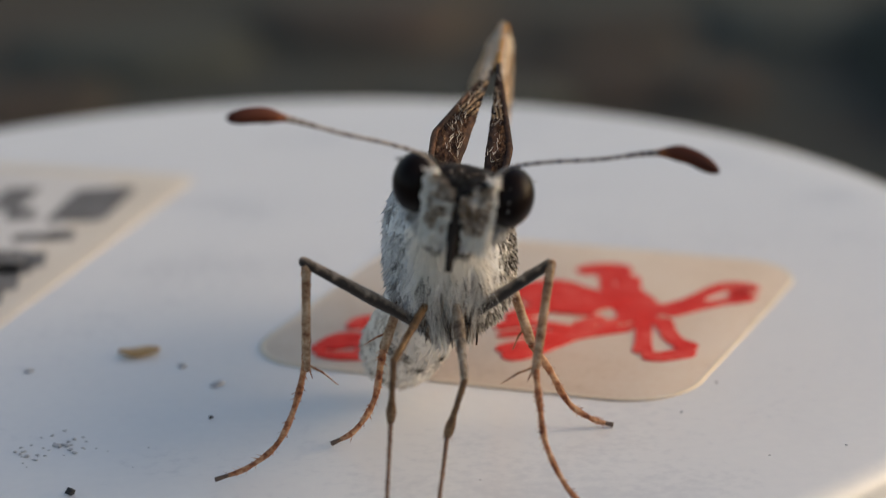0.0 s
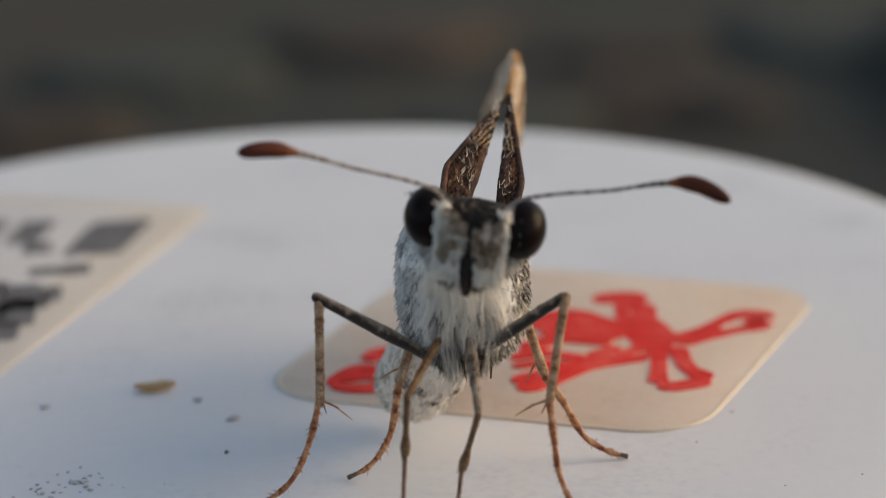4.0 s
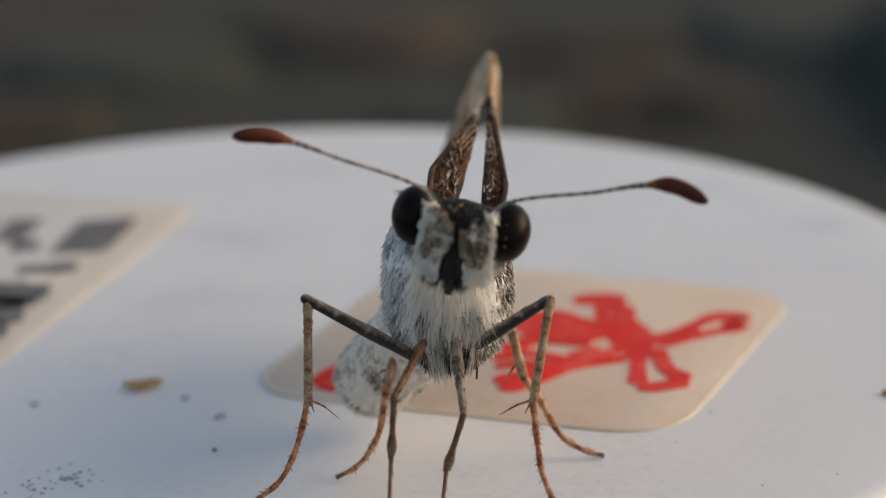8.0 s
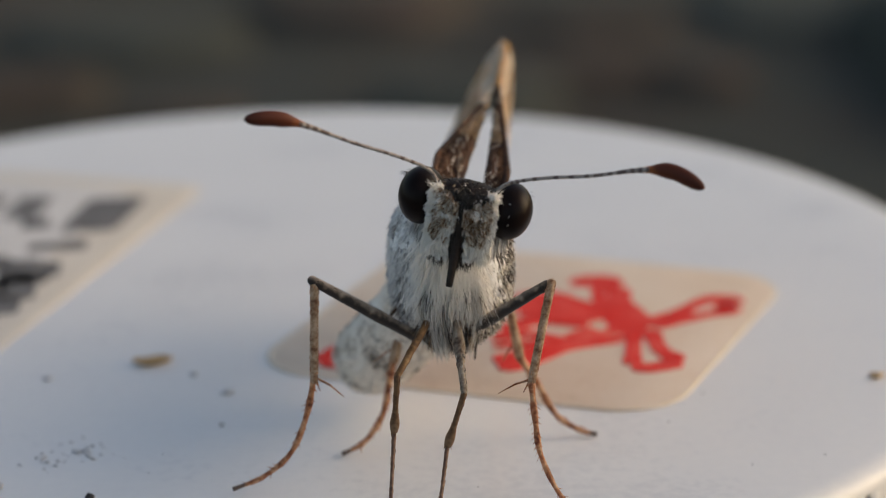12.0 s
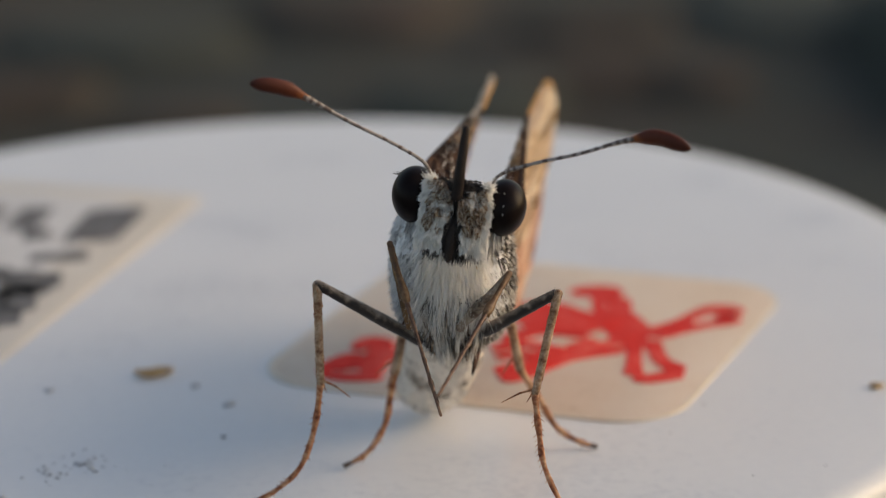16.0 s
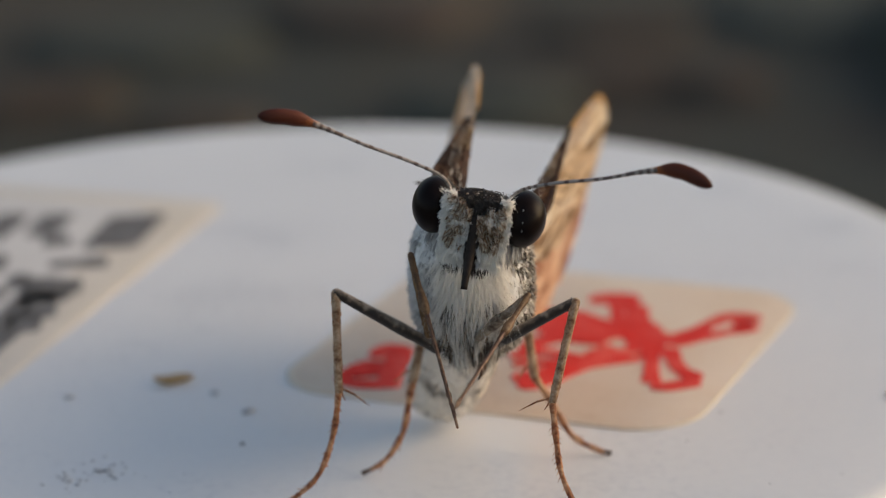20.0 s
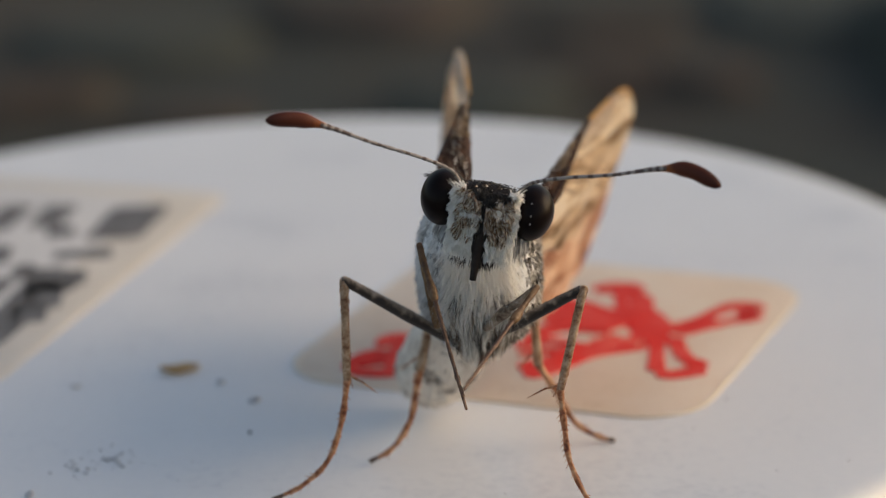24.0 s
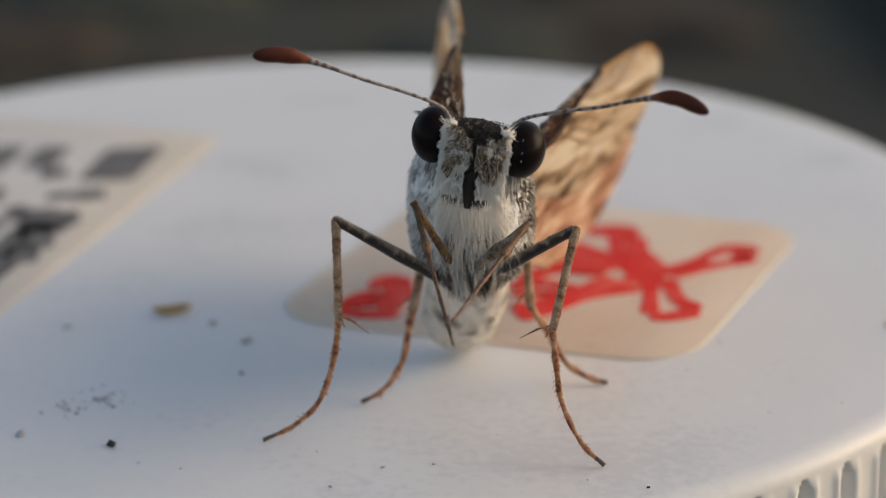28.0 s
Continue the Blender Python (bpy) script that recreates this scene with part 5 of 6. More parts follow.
WING_R_ROWS = [
    (0, 5.82, -12.6, 6.95, 6.754, -1.109, 8.235, 1), (0.5, 5.82, -12.6, 6.95, 6.737, -1.109, 8.248, 1), (1, 5.82, -12.6, 6.95, 6.727, -1.108, 8.246, 1), (1.5, 5.82, -12.6, 6.95, 6.767, -1.11, 8.229, 1),
    (2, 5.82, -12.6, 6.95, 6.777, -1.112, 8.247, 1), (2.5, 5.82, -12.6, 6.95, 6.782, -1.111, 8.225, 1), (3, 5.82, -12.6, 6.95, 6.771, -1.109, 8.224, 1), (3.5, 5.82, -12.6, 6.95, 6.688, -1.108, 8.266, 1),
    (5.5, 5.82, -12.6, 6.95, 6.879, -1.125, 8.278, 1), (6, 5.82, -12.6, 6.95, 6.969, -1.13, 8.246, 1), (6.5, 5.82, -12.6, 6.95, 6.915, -1.129, 8.28, 1), (7, 5.82, -12.6, 6.95, 6.812, -1.134, 8.397, 1),
    (7.5, 5.82, -12.6, 6.95, 6.526, -1.122, 8.473, 1), (8, 5.82, -12.6, 6.95, 6.48, -1.115, 8.439, 1), (8.5, 5.82, -12.6, 6.95, 6.595, -1.119, 8.416, 1), (9, 5.82, -12.6, 6.95, 6.602, -1.123, 8.439, 1),
    (9.5, 5.82, -12.6, 6.95, 6.584, -1.112, 8.367, 1), (10, 5.82, -12.6, 6.95, 6.618, -1.115, 8.375, 1), (10.5, 5.82, -12.6, 6.95, 6.783, -1.12, 8.305, 1), (11, 5.82, -12.6, 6.95, 6.943, -1.135, 8.309, 1),
    (11.5, 5.82, -12.6, 6.95, 6.775, -1.134, 8.424, 1), (12, 5.82, -12.6, 6.95, 6.83, -1.136, 8.405, 1), (12.5, 5.86, -12.6, 7.12, 7.291, -1.124, 8.073, 0), (14.5, 6.02, -12.6, 6.8, 7.849, -1.166, 7.797, 1),
    (15, 6.02, -12.6, 6.8, 8.008, -1.182, 7.704, 1.5), (15.5, 6.02, -12.6, 6.8, 8.104, -1.195, 7.665, 2), (16, 6.02, -12.6, 6.8, 8.153, -1.196, 7.562, 2.5), (16.5, 6.02, -12.6, 6.8, 8.293, -1.221, 7.562, 3.5),
    (17, 6.02, -12.6, 6.8, 8.48, -1.25, 7.442, 4.5), (17.5, 6.07, -12.6, 6.8, 8.659, -1.281, 7.362, 5.25), (18, 6.12, -12.6, 6.8, 8.826, -1.314, 7.305, 6), (18.5, 6.17, -12.6, 6.8, 8.954, -1.341, 7.314, 6.82),
    (19, 6.22, -12.6, 6.8, 8.899, -1.326, 7.325, 7.636), (19.5, 6.22, -12.6, 6.8, 8.988, -1.348, 7.342, 7.818), (20, 6.22, -12.6, 6.8, 9.197, -1.403, 7.376, 8), (20.5, 6.22, -12.6, 6.8, 9.506, -1.488, 7.347, 8.188),
    (21, 6.22, -12.6, 6.8, 9.697, -1.544, 7.274, 8.375), (21.5, 6.22, -12.6, 6.8, 9.777, -1.567, 7.228, 8.562), (23.5, 6.22, -12.6, 6.8, 9.789, -1.571, 7.224, 9.312), (24, 6.22, -12.6, 6.8, 9.853, -1.594, 7.275, 9.5),
    (24.5, 6.22, -12.6, 6.8, 10.135, -1.688, 7.188, 9.688), (25, 6.22, -12.6, 6.8, 10.134, -1.684, 7.104, 9.875), (25.5, 6.22, -12.6, 6.8, 10.323, -1.753, 7.049, 10.062), (26, 6.22, -12.6, 6.8, 10.377, -1.772, 7.003, 10.25),
    (26.5, 6.22, -12.6, 6.8, 10.464, -1.806, 6.981, 10.438), (27, 6.22, -12.6, 6.8, 10.574, -1.849, 6.955, 10.625), (27.5, 6.22, -12.6, 6.8, 10.656, -1.882, 6.912, 10.812), (28, 6.22, -12.6, 6.8, 10.769, -1.929, 6.842, 11),
]
THORAX_ROWS = [
    (0, -0.062, -0.271), (0.5, -0.068, -0.295), (1, -0.07, -0.295), (1.5, -0.066, -0.294),
    (2, -0.064, -0.3), (2.5, -0.065, -0.307), (3, -0.065, -0.301), (3.5, -0.059, -0.28),
    (5.5, -0.078, -0.216), (6, -0.089, -0.21), (6.5, -0.093, -0.205), (7, -0.091, -0.198),
    (7.5, -0.081, -0.198), (8, -0.066, -0.214), (8.5, -0.054, -0.215), (9, -0.046, -0.201),
    (9.5, -0.037, -0.186), (10, -0.034, -0.171), (10.5, -0.045, -0.168), (11, -0.048, -0.164),
    (11.5, -0.037, -0.159), (12, -0.042, -0.13), (12.5, 0.049, -0.033), (14.5, -0.016, 0.023),
    (15, -0.027, 0.039), (15.5, -0.023, 0.047), (16, -0.01, 0.057), (16.5, -0.001, 0.071),
    (17, -0.007, 0.071), (17.5, -0.021, 0.058), (18, -0.022, 0.039), (18.5, -0.001, 0.019),
    (19, 0.026, 0.015), (19.5, 0.033, 0.021), (20, 0.015, 0.04), (20.5, -0.007, 0.059),
    (21, -0.018, 0.055), (21.5, -0.02, 0.05), (23.5, 0.003, -0.022), (24, 0.012, -0.028),
    (24.5, 0.016, -0.016), (25, 0.021, -0), (25.5, 0.019, 0), (26, 0.009, -0.006),
    (26.5, -0.003, -0.005), (27, -0.005, 0.001), (27.5, 0.002, 0.002), (28, -0.001, -0.001),
]
ABDOMEN_ROWS = [
    (0, 0.05, 14.211), (0.5, 0.05, 14.255), (1, 0.05, 14.209), (1.5, 0.05, 14.048),
    (2, 0.05, 13.963), (2.5, 0.05, 14.038), (3, 0.05, 14.161), (3.5, 0.05, 14.297),
    (5.5, 0.05, 13.534), (6, 0.05, 13.361), (6.5, 0.05, 13.52), (7, 0.05, 15.309),
    (7.5, 0.05, 19.506), (8, 0.05, 23.365), (8.5, 0.05, 25.041), (9, 0.05, 26.197),
    (9.5, 0.05, 27.374), (10, 0.05, 26.455), (10.5, 0.05, 23.018), (11, 0.05, 21.776),
    (11.5, 0.05, 24.49), (12, 0.05, 25.276), (12.5, 0, 20.933), (14.5, 0, 4.46),
    (15, 0, 4.363), (15.5, 0, 4.301), (16, 0, 4.271), (16.5, 0, 4.152),
    (17, 0, 4.103), (17.5, 0, 4.242), (18, 0, 4.625), (18.4, 0, 5.9),
    (18.7, 0, 9), (19, 0, 11.5), (19.3, 0, 12.2), (19.6, 0, 12.2), (20, 0, 6.3), (20.5, 0, 2.707),
    (21, 0, 1.906), (21.5, 0, 1.654), (23.5, 0, 12.2), (23.75, 0, 12.6), (24, 0, 12.4), (24.2, 0, 10.6),
    (24.4, 0, 6.2), (24.6, 0, 2.5), (25, 0, 0.694), (25.5, 0, -0), (26, 0, -0),
    (26.5, 0, -0), (27, 0, -0), (27.5, 0, -0), (28, 0, -0),
]
PALP_ROWS = [(0, 0), (1.7, 0), (2, 6), (2.3, 1), (3.5, 0), (5.2, 4), (5.5, 6), (5.9, 1), (7.7, 1), (8, 6), (8.3, 1), (12.2, 1), (15, 3), (17, 2), (19, 0), (28, 0)]
PROBOSCIS_ROWS = [
    (0, 172, -0.78, 0.16), (0.5, 170, -0.78, 0.0), (1.5, 170, -0.78, 0.0), (2, 184, -0.68, 0.26), (9, 184, -0.68, 0.26), (9.8, 172, -0.78, 0.04), (12, 172, -0.78, 0.0), (12.2, 150, -0.78, -0.02), (12.3, 140, -0.78, -0.02),
    (12.5, 15, -0.88, -0.26), (13.2, 70, -0.88, -0.36), (14, 35, -0.88, -0.36), (14.5, 25, -0.88, -0.46),
    (14.8, 40, -0.88, -0.36), (15, 30, -0.88, -0.46), (15.3, 8, -0.88, 0.14), (15.6, 3, -0.88, 0.36),
    (16, 8, -0.88, 0.14), (16.4, 10, -0.88, 0.04), (16.8, 20, -0.88, -0.41), (17, 50, -0.88, -0.56),
    (17.15, 110, -0.88, -0.46), (17.4, 188, -0.68, 0.26), (19, 188, -0.68, 0.26), (19.5, 172, -0.78, 0.14),
    (20, 166, -0.78, 0.14), (20.4, 168, -0.78, 0.1), (21, 188, -0.68, 0.26), (23.5, 188, -0.68, 0.26),
    (24.5, 165, -0.78, -0.02), (25.3, 165, -0.78, -0.02), (25.7, 188, -0.68, 0.26), (28, 188, -0.68, 0.26),
]
MID_ROWS = {
    "l": [
        (0, (3.99, -14.6, 3.82), (1.54, -15, 5.45), (1.46, -15.2, 3.10)),
        (12.2, (3.99, -14.6, 3.82), (1.54, -15, 5.45), (1.46, -15.2, 3.10)),
        (14.5, (4.09, -14.6, 4.02), (1.58, -15, 5.72), (1.58, -15.2, 3.14)),
        (28, (4.09, -14.6, 4.02), (1.58, -15, 5.72), (1.58, -15.2, 3.14)),
    ],
    "r": [
        (0, (5.06, -14.8, 3.8), (7.26, -15.8, 5.58), (6.85, -16.3, 3.15)),
        (7.5, (5.06, -14.8, 3.8), (7.33, -15.8, 5.60), (6.85, -16.3, 3.15)),
        (12.2, (5.06, -14.8, 3.8), (7.39, -15.8, 5.61), (6.85, -16.3, 3.15)),
        (14.5, (5.16, -14.8, 4), (7.52, -15.8, 5.66), (6.91, -16.3, 3.18)),
        (28, (5.16, -14.8, 4), (7.52, -15.8, 5.66), (6.91, -16.3, 3.18)),
    ],
}
FORE_ROWS = {
    "l": [
        (0, ((4.3, -15.35, 4.42), (3.57, -17.08, 3.71), (3.46, -16.89, 2.18), (3.29, -18.92, 0.05))),
        (12.05, ((4.3, -15.35, 4.42), (3.57, -17.08, 3.71), (3.46, -16.89, 2.18), (3.29, -18.92, 0.05))),
        (12.25, ((3.84, -15.35, 4.62), (3.35, -14.68, 6.69), (3.6, -16.06, 6.03), (4.08, -18.69, 4.78))),
        (12.35, ((3.84, -15.35, 4.62), (3.35, -14.68, 6.69), (3.72, -16.19, 6.66), (4.42, -19.05, 6.62))),
        (12.5, ((4.3, -15.35, 4.42), (3.75, -17.23, 4), (4.25, -17.37, 2.54), (5.02, -18.80, 0.08))),
        (12.75, ((3.84, -15.35, 4.62), (3.35, -14.68, 6.69), (3.77, -15.25, 5.31), (4.56, -16.33, 2.68))),
        (13.3, ((3.84, -15.35, 4.62), (3.35, -14.68, 6.69), (3.72, -16.19, 6.66), (4.42, -19.05, 6.62))),
        (13.6, ((3.84, -15.35, 4.62), (3.35, -14.68, 6.69), (3.77, -15.25, 5.31), (4.56, -16.33, 2.68))),
        (14, ((3.84, -15.35, 4.62), (3.35, -14.68, 6.69), (3.72, -16.19, 6.66), (4.42, -19.05, 6.62))),
        (14.3, ((3.84, -15.35, 4.62), (3.35, -14.68, 6.69), (3.77, -15.25, 5.31), (4.56, -16.33, 2.68))),
        (14.8, ((3.84, -15.35, 4.62), (3.35, -14.68, 6.69), (3.77, -15.25, 5.31), (4.56, -16.33, 2.68))),
        (15, ((3.84, -15.35, 4.62), (3.35, -14.68, 6.69), (3.72, -16.19, 6.66), (4.42, -19.05, 6.62))),
        (15.17, ((3.84, -15.35, 4.62), (3.35, -14.68, 6.69), (3.77, -15.25, 5.31), (4.56, -16.33, 2.68))),
        (15.35, ((3.84, -15.35, 4.62), (3.35, -14.68, 6.69), (3.77, -15.25, 5.31), (4.56, -16.33, 2.68))),
        (15.5, ((3.84, -15.35, 4.62), (3.35, -14.68, 6.69), (3.72, -16.19, 6.66), (4.42, -19.05, 6.62))),
        (15.7, ((3.85, -15.35, 4.66), (3.4, -14.7, 6.66), (3.8, -15.46, 5.37), (4.58, -16.91, 2.92))),
        (16, ((3.85, -15.35, 4.66), (3.4, -14.7, 6.66), (3.8, -15.46, 5.37), (4.58, -16.91, 2.92))),
        (17, ((3.85, -15.35, 4.67), (3.44, -14.69, 6.7), (3.82, -15.46, 5.42), (4.54, -16.94, 2.97))),
        (18, ((3.84, -15.35, 4.64), (3.4, -14.67, 6.71), (3.76, -15.49, 5.44), (4.43, -17.04, 3.02))),
        (19, ((3.89, -15.35, 4.62), (3.48, -14.7, 6.6), (3.83, -15.57, 5.37), (4.5, -17.23, 3.03))),
        (20, ((3.88, -15.35, 4.64), (3.46, -14.7, 6.59), (3.84, -15.45, 5.29), (4.55, -16.88, 2.81))),
        (21, ((3.84, -15.35, 4.66), (3.4, -14.7, 6.61), (3.79, -15.63, 5.43), (4.54, -17.39, 3.18))),
        (21.5, ((3.84, -15.35, 4.65), (3.4, -14.71, 6.59), (3.8, -15.65, 5.42), (4.56, -17.43, 3.2))),
        (23.5, ((3.86, -15.35, 4.58), (3.46, -14.71, 6.5), (3.83, -15.71, 5.38), (4.55, -17.61, 3.24))),
        (24.5, ((3.88, -15.35, 4.58), (3.48, -14.7, 6.54), (3.85, -15.69, 5.41), (4.56, -17.59, 3.26))),
        (24.75, ((3.88, -15.35, 4.58), (3.48, -14.7, 6.54), (3.85, -15.69, 5.41), (4.56, -17.59, 3.26))),
        (24.92, ((4.3, -15.35, 4.42), (3.75, -17.23, 4), (4.25, -17.37, 2.54), (5.0, -15.87, 0.15))),
        (25.05, ((4.3, -15.35, 4.42), (3.75, -17.23, 4), (4.25, -17.37, 2.54), (5.0, -15.87, 0.15))),
        (25.13, ((4.4, -15.35, 4.7), (3.54, -15.7, 6.22), (3.86, -16.99, 5.44), (4.42, -19.45, 3.92))),
        (25.5, ((4.4, -15.35, 4.7), (3.54, -15.7, 6.22), (3.86, -16.99, 5.44), (4.42, -19.45, 3.92))),
        (26, ((4.4, -15.35, 4.7), (3.53, -15.7, 6.21), (3.85, -16.99, 5.43), (4.42, -19.45, 3.92))),
        (26.5, ((4.4, -15.35, 4.7), (3.52, -15.7, 6.22), (3.84, -16.99, 5.45), (4.42, -19.45, 3.96))),
        (27, ((4.4, -15.35, 4.7), (3.5, -15.69, 6.24), (3.82, -17, 5.48), (4.40, -19.5, 4.06))),
        (27.5, ((4.4, -15.35, 4.7), (3.53, -15.72, 6.3), (3.85, -17.04, 5.55), (4.43, -19.56, 4.16))),
        (28, ((4.4, -15.35, 4.7), (3.58, -15.88, 6.33), (3.87, -17.22, 5.6), (4.43, -19.78, 4.26))),
    ],
    "r": [
        (0, ((5.05, -15.35, 4.4), (5.19, -16.92, 3.17), (4.76, -16.72, 1.69), (4.39, -19.14, 0.05))),
        (12.1, ((5.05, -15.35, 4.4), (5.19, -16.92, 3.17), (4.76, -16.72, 1.69), (4.39, -19.14, 0.05))),
        (12.25, ((5.08, -15.35, 4.57), (6.29, -15.7, 6.13), (5.8, -16.97, 5.38), (4.85, -19.38, 3.97))),
        (12.35, ((5.08, -15.35, 4.57), (6.29, -15.7, 6.13), (5.87, -17.19, 6.22), (5.05, -20.02, 6.39))),
        (12.6, ((5.08, -15.35, 4.57), (6.29, -15.7, 6.13), (5.67, -17, 5.55), (4.49, -19.47, 4.45))),
        (13.3, ((5.08, -15.35, 4.57), (6.29, -15.7, 6.13), (5.87, -17.19, 6.22), (5.05, -20.02, 6.39))),
        (13.6, ((5.08, -15.35, 4.57), (6.29, -15.7, 6.13), (5.67, -17, 5.55), (4.49, -19.47, 4.45))),
        (14, ((5.08, -15.35, 4.57), (6.29, -15.7, 6.13), (5.87, -17.19, 6.22), (5.05, -20.02, 6.39))),
        (14.3, ((5.08, -15.35, 4.57), (6.29, -15.7, 6.13), (5.67, -17, 5.55), (4.49, -19.47, 4.45))),
        (14.8, ((5.08, -15.35, 4.57), (6.29, -15.7, 6.13), (5.67, -17, 5.55), (4.49, -19.47, 4.45))),
        (15, ((5.08, -15.35, 4.57), (6.29, -15.7, 6.13), (5.87, -17.19, 6.22), (5.05, -20.02, 6.39))),
        (15.17, ((5.08, -15.35, 4.57), (6.29, -15.7, 6.13), (5.67, -17, 5.55), (4.49, -19.47, 4.45))),
        (15.35, ((5.08, -15.35, 4.57), (6.29, -15.7, 6.13), (5.67, -17, 5.55), (4.49, -19.47, 4.45))),
        (15.5, ((5.08, -15.35, 4.57), (6.29, -15.7, 6.13), (5.87, -17.19, 6.22), (5.05, -20.02, 6.39))),
        (15.7, ((5.09, -15.35, 4.61), (6.34, -15.67, 6.14), (5.71, -16.96, 5.55), (4.51, -19.42, 4.44))),
        (16, ((5.09, -15.35, 4.61), (6.34, -15.67, 6.14), (5.71, -16.96, 5.55), (4.51, -19.42, 4.44))),
        (17, ((5.09, -15.35, 4.62), (6.35, -15.67, 6.15), (5.7, -16.96, 5.57), (4.48, -19.41, 4.47))),
        (18, ((5.08, -15.35, 4.59), (6.28, -15.89, 6.1), (5.62, -17.2, 5.58), (4.37, -19.69, 4.6))),
        (19, ((5.13, -15.35, 4.57), (6.38, -16, 5.98), (5.71, -17.31, 5.5), (4.44, -19.81, 4.58))),
        (20, ((5.12, -15.35, 4.59), (6.35, -16.12, 5.96), (5.71, -17.45, 5.49), (4.49, -19.98, 4.59))),
        (21, ((5.08, -15.35, 4.61), (6.27, -16.14, 6), (5.65, -17.5, 5.58), (4.46, -20.08, 4.78))),
        (21.5, ((5.08, -15.35, 4.6), (6.28, -16.13, 6), (5.66, -17.49, 5.58), (4.49, -20.08, 4.77))),
        (23.5, ((5.1, -15.35, 4.53), (6.34, -16.2, 5.85), (5.7, -17.56, 5.48), (4.47, -20.15, 4.77))),
        (24.5, ((5.12, -15.35, 4.53), (6.36, -16.17, 5.87), (5.71, -17.53, 5.49), (4.48, -20.11, 4.78))),
        (25.5, ((5.12, -15.35, 4.55), (6.35, -16.16, 5.9), (5.67, -17.52, 5.6), (4.39, -20.11, 5.01))),
        (26, ((5.11, -15.35, 4.54), (6.33, -16.17, 5.9), (5.66, -17.54, 5.6), (4.38, -20.14, 5.03))),
        (26.5, ((5.1, -15.35, 4.55), (6.31, -16.18, 5.9), (5.65, -17.55, 5.59), (4.4, -20.16, 5))),
        (27, ((5.1, -15.35, 4.55), (6.27, -16.2, 5.93), (5.62, -17.57, 5.6), (4.38, -20.18, 4.98))),
        (27.5, ((5.1, -15.35, 4.55), (6.33, -16.13, 5.92), (5.68, -17.5, 5.6), (4.43, -20.1, 4.99))),
        (28, ((5.1, -15.35, 4.55), (6.32, -16.14, 5.93), (5.67, -17.5, 5.59), (4.42, -20.1, 4.96))),
    ],
}
FOOT_ROWS = {
    "l": [
    (0, -0.12, 0, 5.2), (7.4, -0.12, 0, 5.2), (8.6, -0.1, 0, 2.8), (12.3, -0.1, 0, 2.8),
    (14.5, 0, 0, 0), (28, 0, 0, 0),
    ],
    "r": [
    (0, -0.06, 0, 0), (7.4, -0.06, 0, 0), (12.3, -0.06, 0, 0), (14.5, 0, 0, 0),
    (28, 0, 0, 0),
    ],
}
HIND_ROWS = {
    "l": [
    (0, -0.153, 0.195), (0.5, -0.155, 0.182), (1, -0.145, 0.222), (1.5, -0.14, 0.229),
    (2, -0.147, 0.19), (2.5, -0.147, 0.203), (3, -0.134, 0.216), (3.5, -0.128, 0.204),
    (5.5, -0.098, 0.191), (6, -0.1, 0.209), (6.5, -0.091, 0.203), (7, -0.066, 0.185),
    (7.5, -0.08, 0.109), (8, -0.058, 0.064), (8.5, -0.016, 0.024), (9, -0.031, 0.021),
    (9.5, -0.041, -0.02), (10, -0.028, 0.007), (10.5, 0.003, -0.006), (11, -0.002, -0.022),
    (11.5, 0.019, 0.003), (12, 0, 0), (14.5, 0, 0), (28, 0, 0),
    ],
    "r": [
    (0, 0.399, -0.018), (0.5, 0.39, -0.03), (1, 0.39, -0.038), (1.5, 0.399, -0.024),
    (2, 0.398, -0.015), (2.5, 0.392, -0.025), (3, 0.386, -0.031), (3.5, 0.379, -0.036),
    (5.5, 0.381, -0.036), (6, 0.371, -0.032), (6.5, 0.373, -0.028), (7, 0.364, -0.007),
    (7.5, 0.326, -0.007), (8, 0.27, -0.021), (8.5, 0.229, -0.015), (9, 0.215, -0.012),
    (9.5, 0.217, -0), (10, 0.218, 0.008), (10.5, 0.219, -0.005), (11, 0.227, -0.015),
    (11.5, 0.224, -0.02), (12, 0.204, -0.016), (12.5, 0.189, 0.013), (14.5, 0.182, -0.026),
    (15, 0.193, -0.07), (15.5, 0.193, -0.083), (16, 0.185, -0.076), (16.5, 0.194, -0.072),
    (17, 0.202, -0.077), (17.5, 0.189, -0.076), (18, 0.176, -0.066), (18.5, 0.177, -0.063),
    (19, 0.17, -0.055), (19.5, 0.13, -0.017), (20, 0.101, 0.01), (20.5, 0.103, -0.004),
    (21, 0.095, -0.021), (21.5, 0.08, -0.037), (23.5, 0.019, 0.007), (24, 0.015, 0.02),
    (24.5, 0.007, 0.018), (25, -0.006, 0.018), (25.5, -0.012, 0.006), (26, -0.01, -0.008),
    (26.5, -0.014, -0.012), (27, -0.011, -0.003), (27.5, 0.003, 0.021), (28, 0, 0),
    ],
}



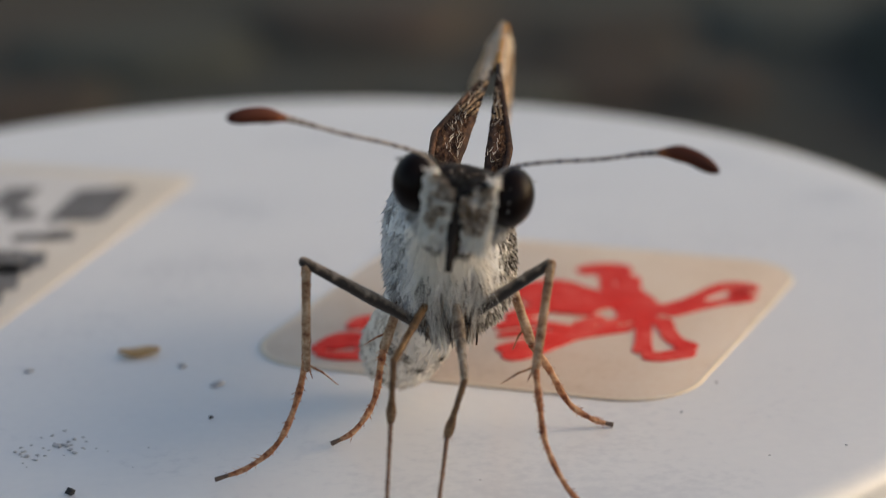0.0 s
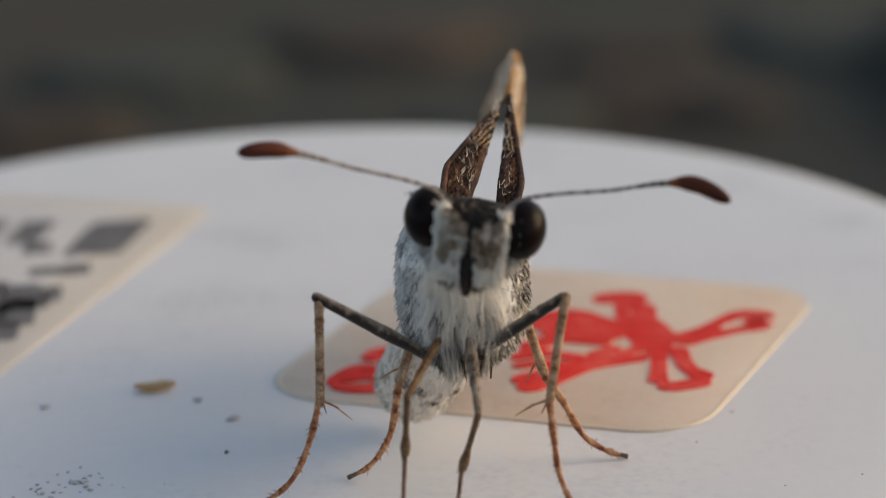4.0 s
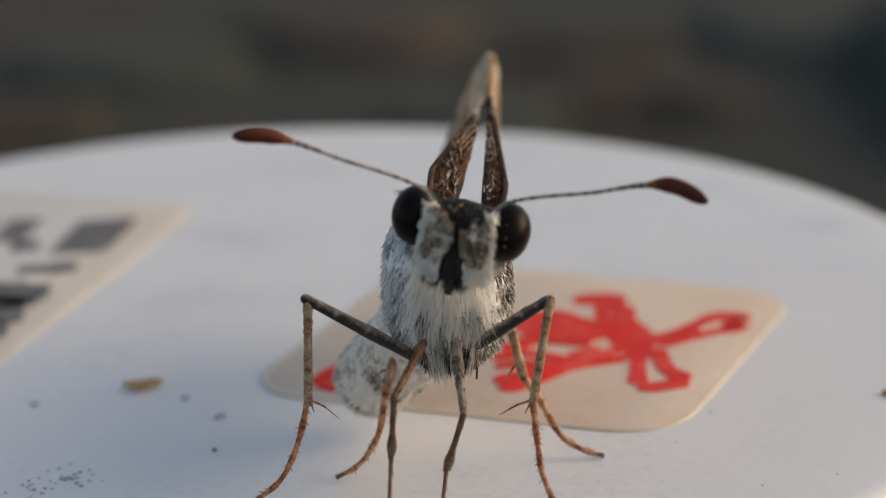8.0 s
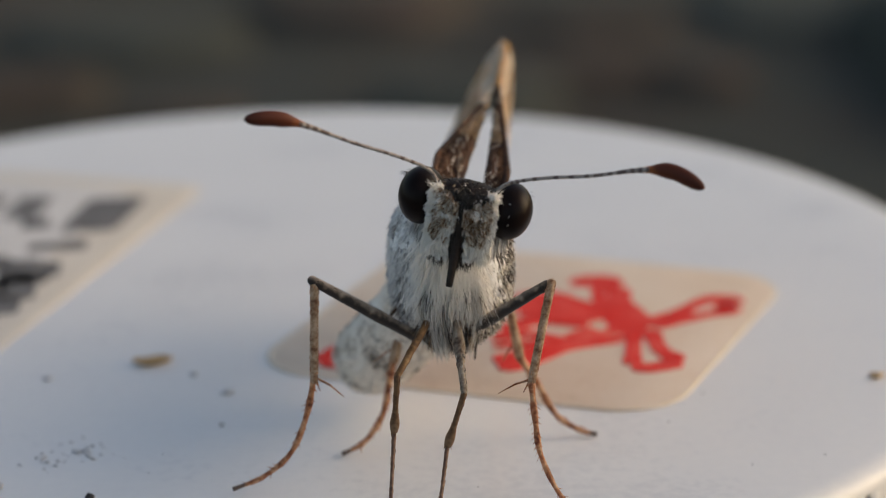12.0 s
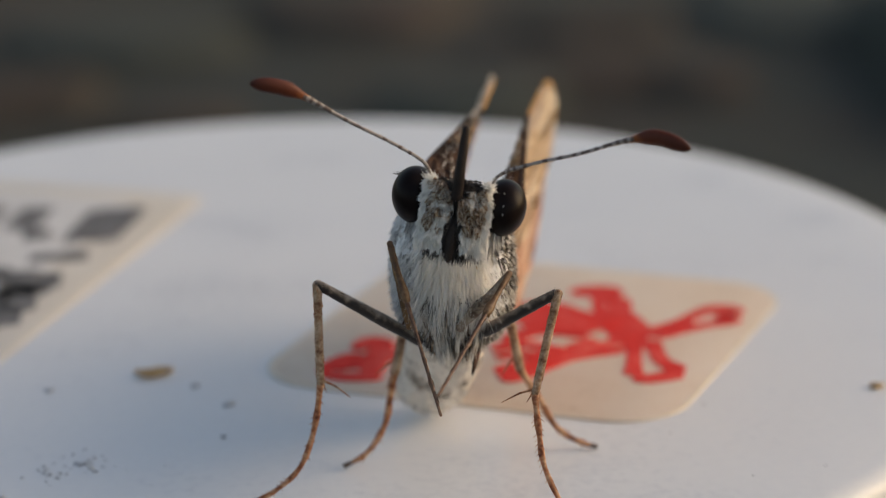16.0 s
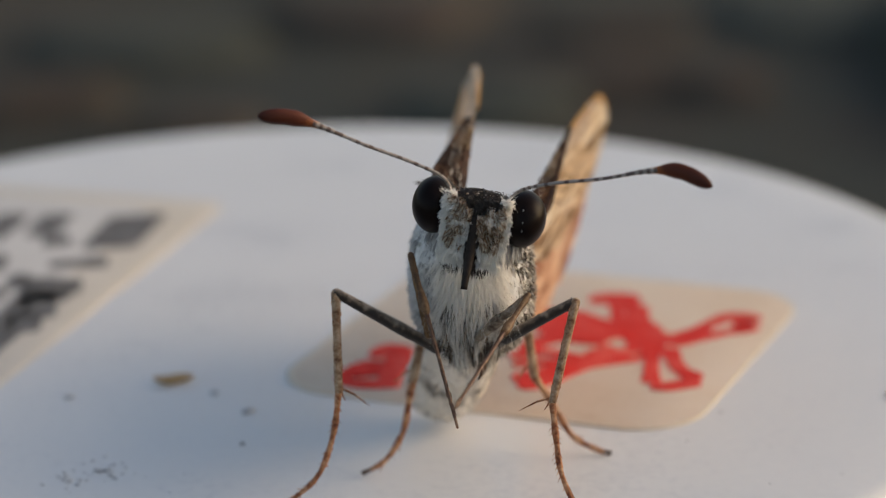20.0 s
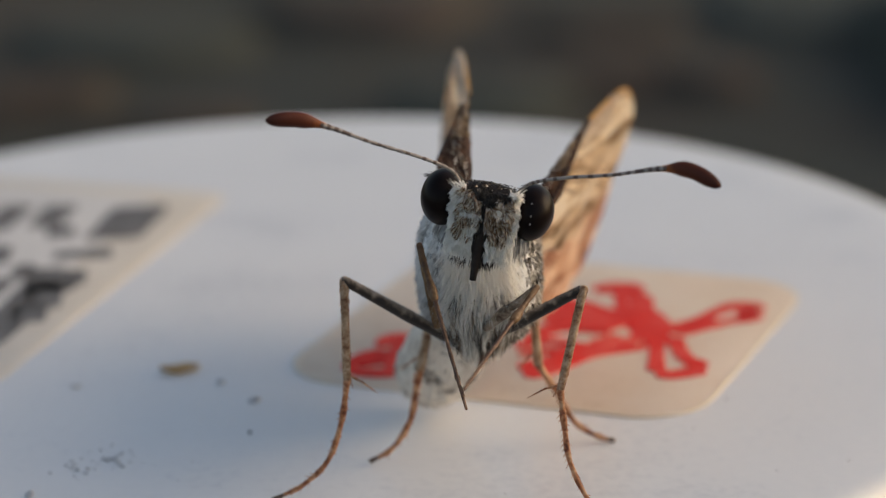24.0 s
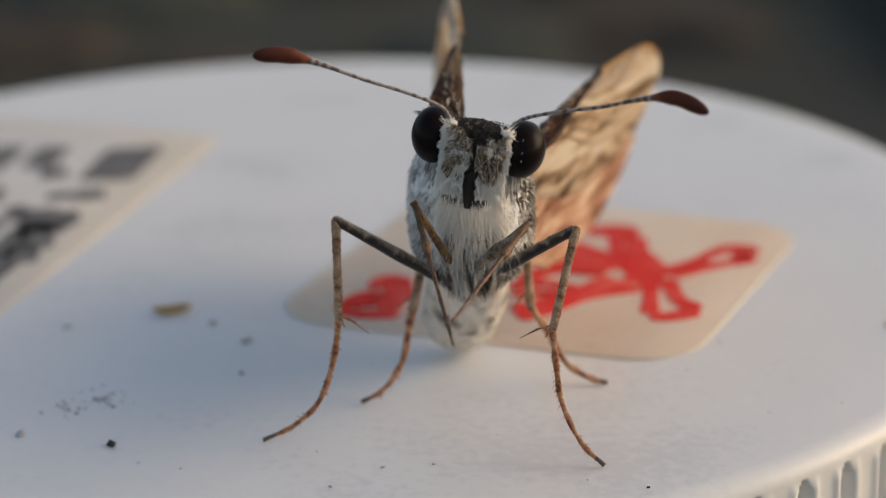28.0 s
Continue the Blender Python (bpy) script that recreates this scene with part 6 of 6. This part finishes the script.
def motions():
    walk(head, [(t, head_pose(x, z, roll, pitch)) for t, x, z, roll, pitch in HEAD_ROWS])
    for ob, s, rows in ((antenna_l, -1, ANT_L_ROWS), (antenna_r, 1, ANT_R_ROWS)):
        keys = []
        for (t, hx, hz, roll, pitch), (tx, ty, tz) in zip(HEAD_ROWS, rows):
            foot_at = head_pose(hx, hz, roll, pitch) @ mm(s * 0.72, -0.35, 0.58)
            b = Vector(foot_at) / MM + Vector(BASE)
            keys.append((t, bone_pose(b, (tx, ty, tz))))
        walk(ob, keys)
    for ob, rows in ((wing_l, WING_L_ROWS), (wing_r, WING_R_ROWS)):
        walk(ob, [(t, wing_pose((rx, ry, rz), (tx, ty, tz), lean)) for t, rx, ry, rz, tx, ty, tz, lean in rows])
    for s, ob in palps.items():
        walk(ob, [(t, pose(0, 0, 0.3 * MM) @ Matrix.Rotation(radians(-s * a), 4, "Y") @ pose(0, 0, -0.3 * MM)) for t, a in PALP_ROWS])
    walk(thorax, [(t, pose(dx * MM, 0, dz * MM)) for t, dx, dz in THORAX_ROWS])
    p = inside(*ABD_PIVOT) * MM
    walk(abdomen, [(t, pose(p.x, p.y, p.z + dz * MM) @ Matrix.Rotation(radians(a), 4, Vector((0, 0.70, 0.71)))) for t, dz, a in ABDOMEN_ROWS])
    walk(proboscis, [(t, pose(0, y * MM, z * MM, a, 0, 0)) for t, a, y, z in PROBOSCIS_ROWS])
    for side in ("l", "r"):
        femur, tibia, tarsus = mid[side]
        ankle = inside(*MID[side]["ankle"]) * MM
        walk(tarsus, [(t, pose(dx * MM, dy * MM, 0) @ Matrix.Translation(ankle) @ Matrix.Rotation(radians(a), 4, "Y") @ Matrix.Translation(-ankle)) for t, dx, dy, a in FOOT_ROWS[side]])
        walk(hind[side][1], [(t, pose(dx * MM, dy * MM, 0)) for t, dx, dy in HIND_ROWS[side]])
        walk(hind[side][0], [(t, bone_pose(HIND[side][0], Vector(HIND[side][1]) + Vector((dx, dy, 0)))) for t, dx, dy in HIND_ROWS[side]])
        walk(femur, [(t, bone_pose(c, k)) for t, c, k, a in MID_ROWS[side]])
        walk(tibia, [(t, bone_pose(k, a)) for t, c, k, a in MID_ROWS[side]])
        for i, ob in enumerate(fore[side]):
            walk(ob, [(t, bone_pose(joints[i], joints[i + 1])) for t, joints in FORE_ROWS[side]])


motions()
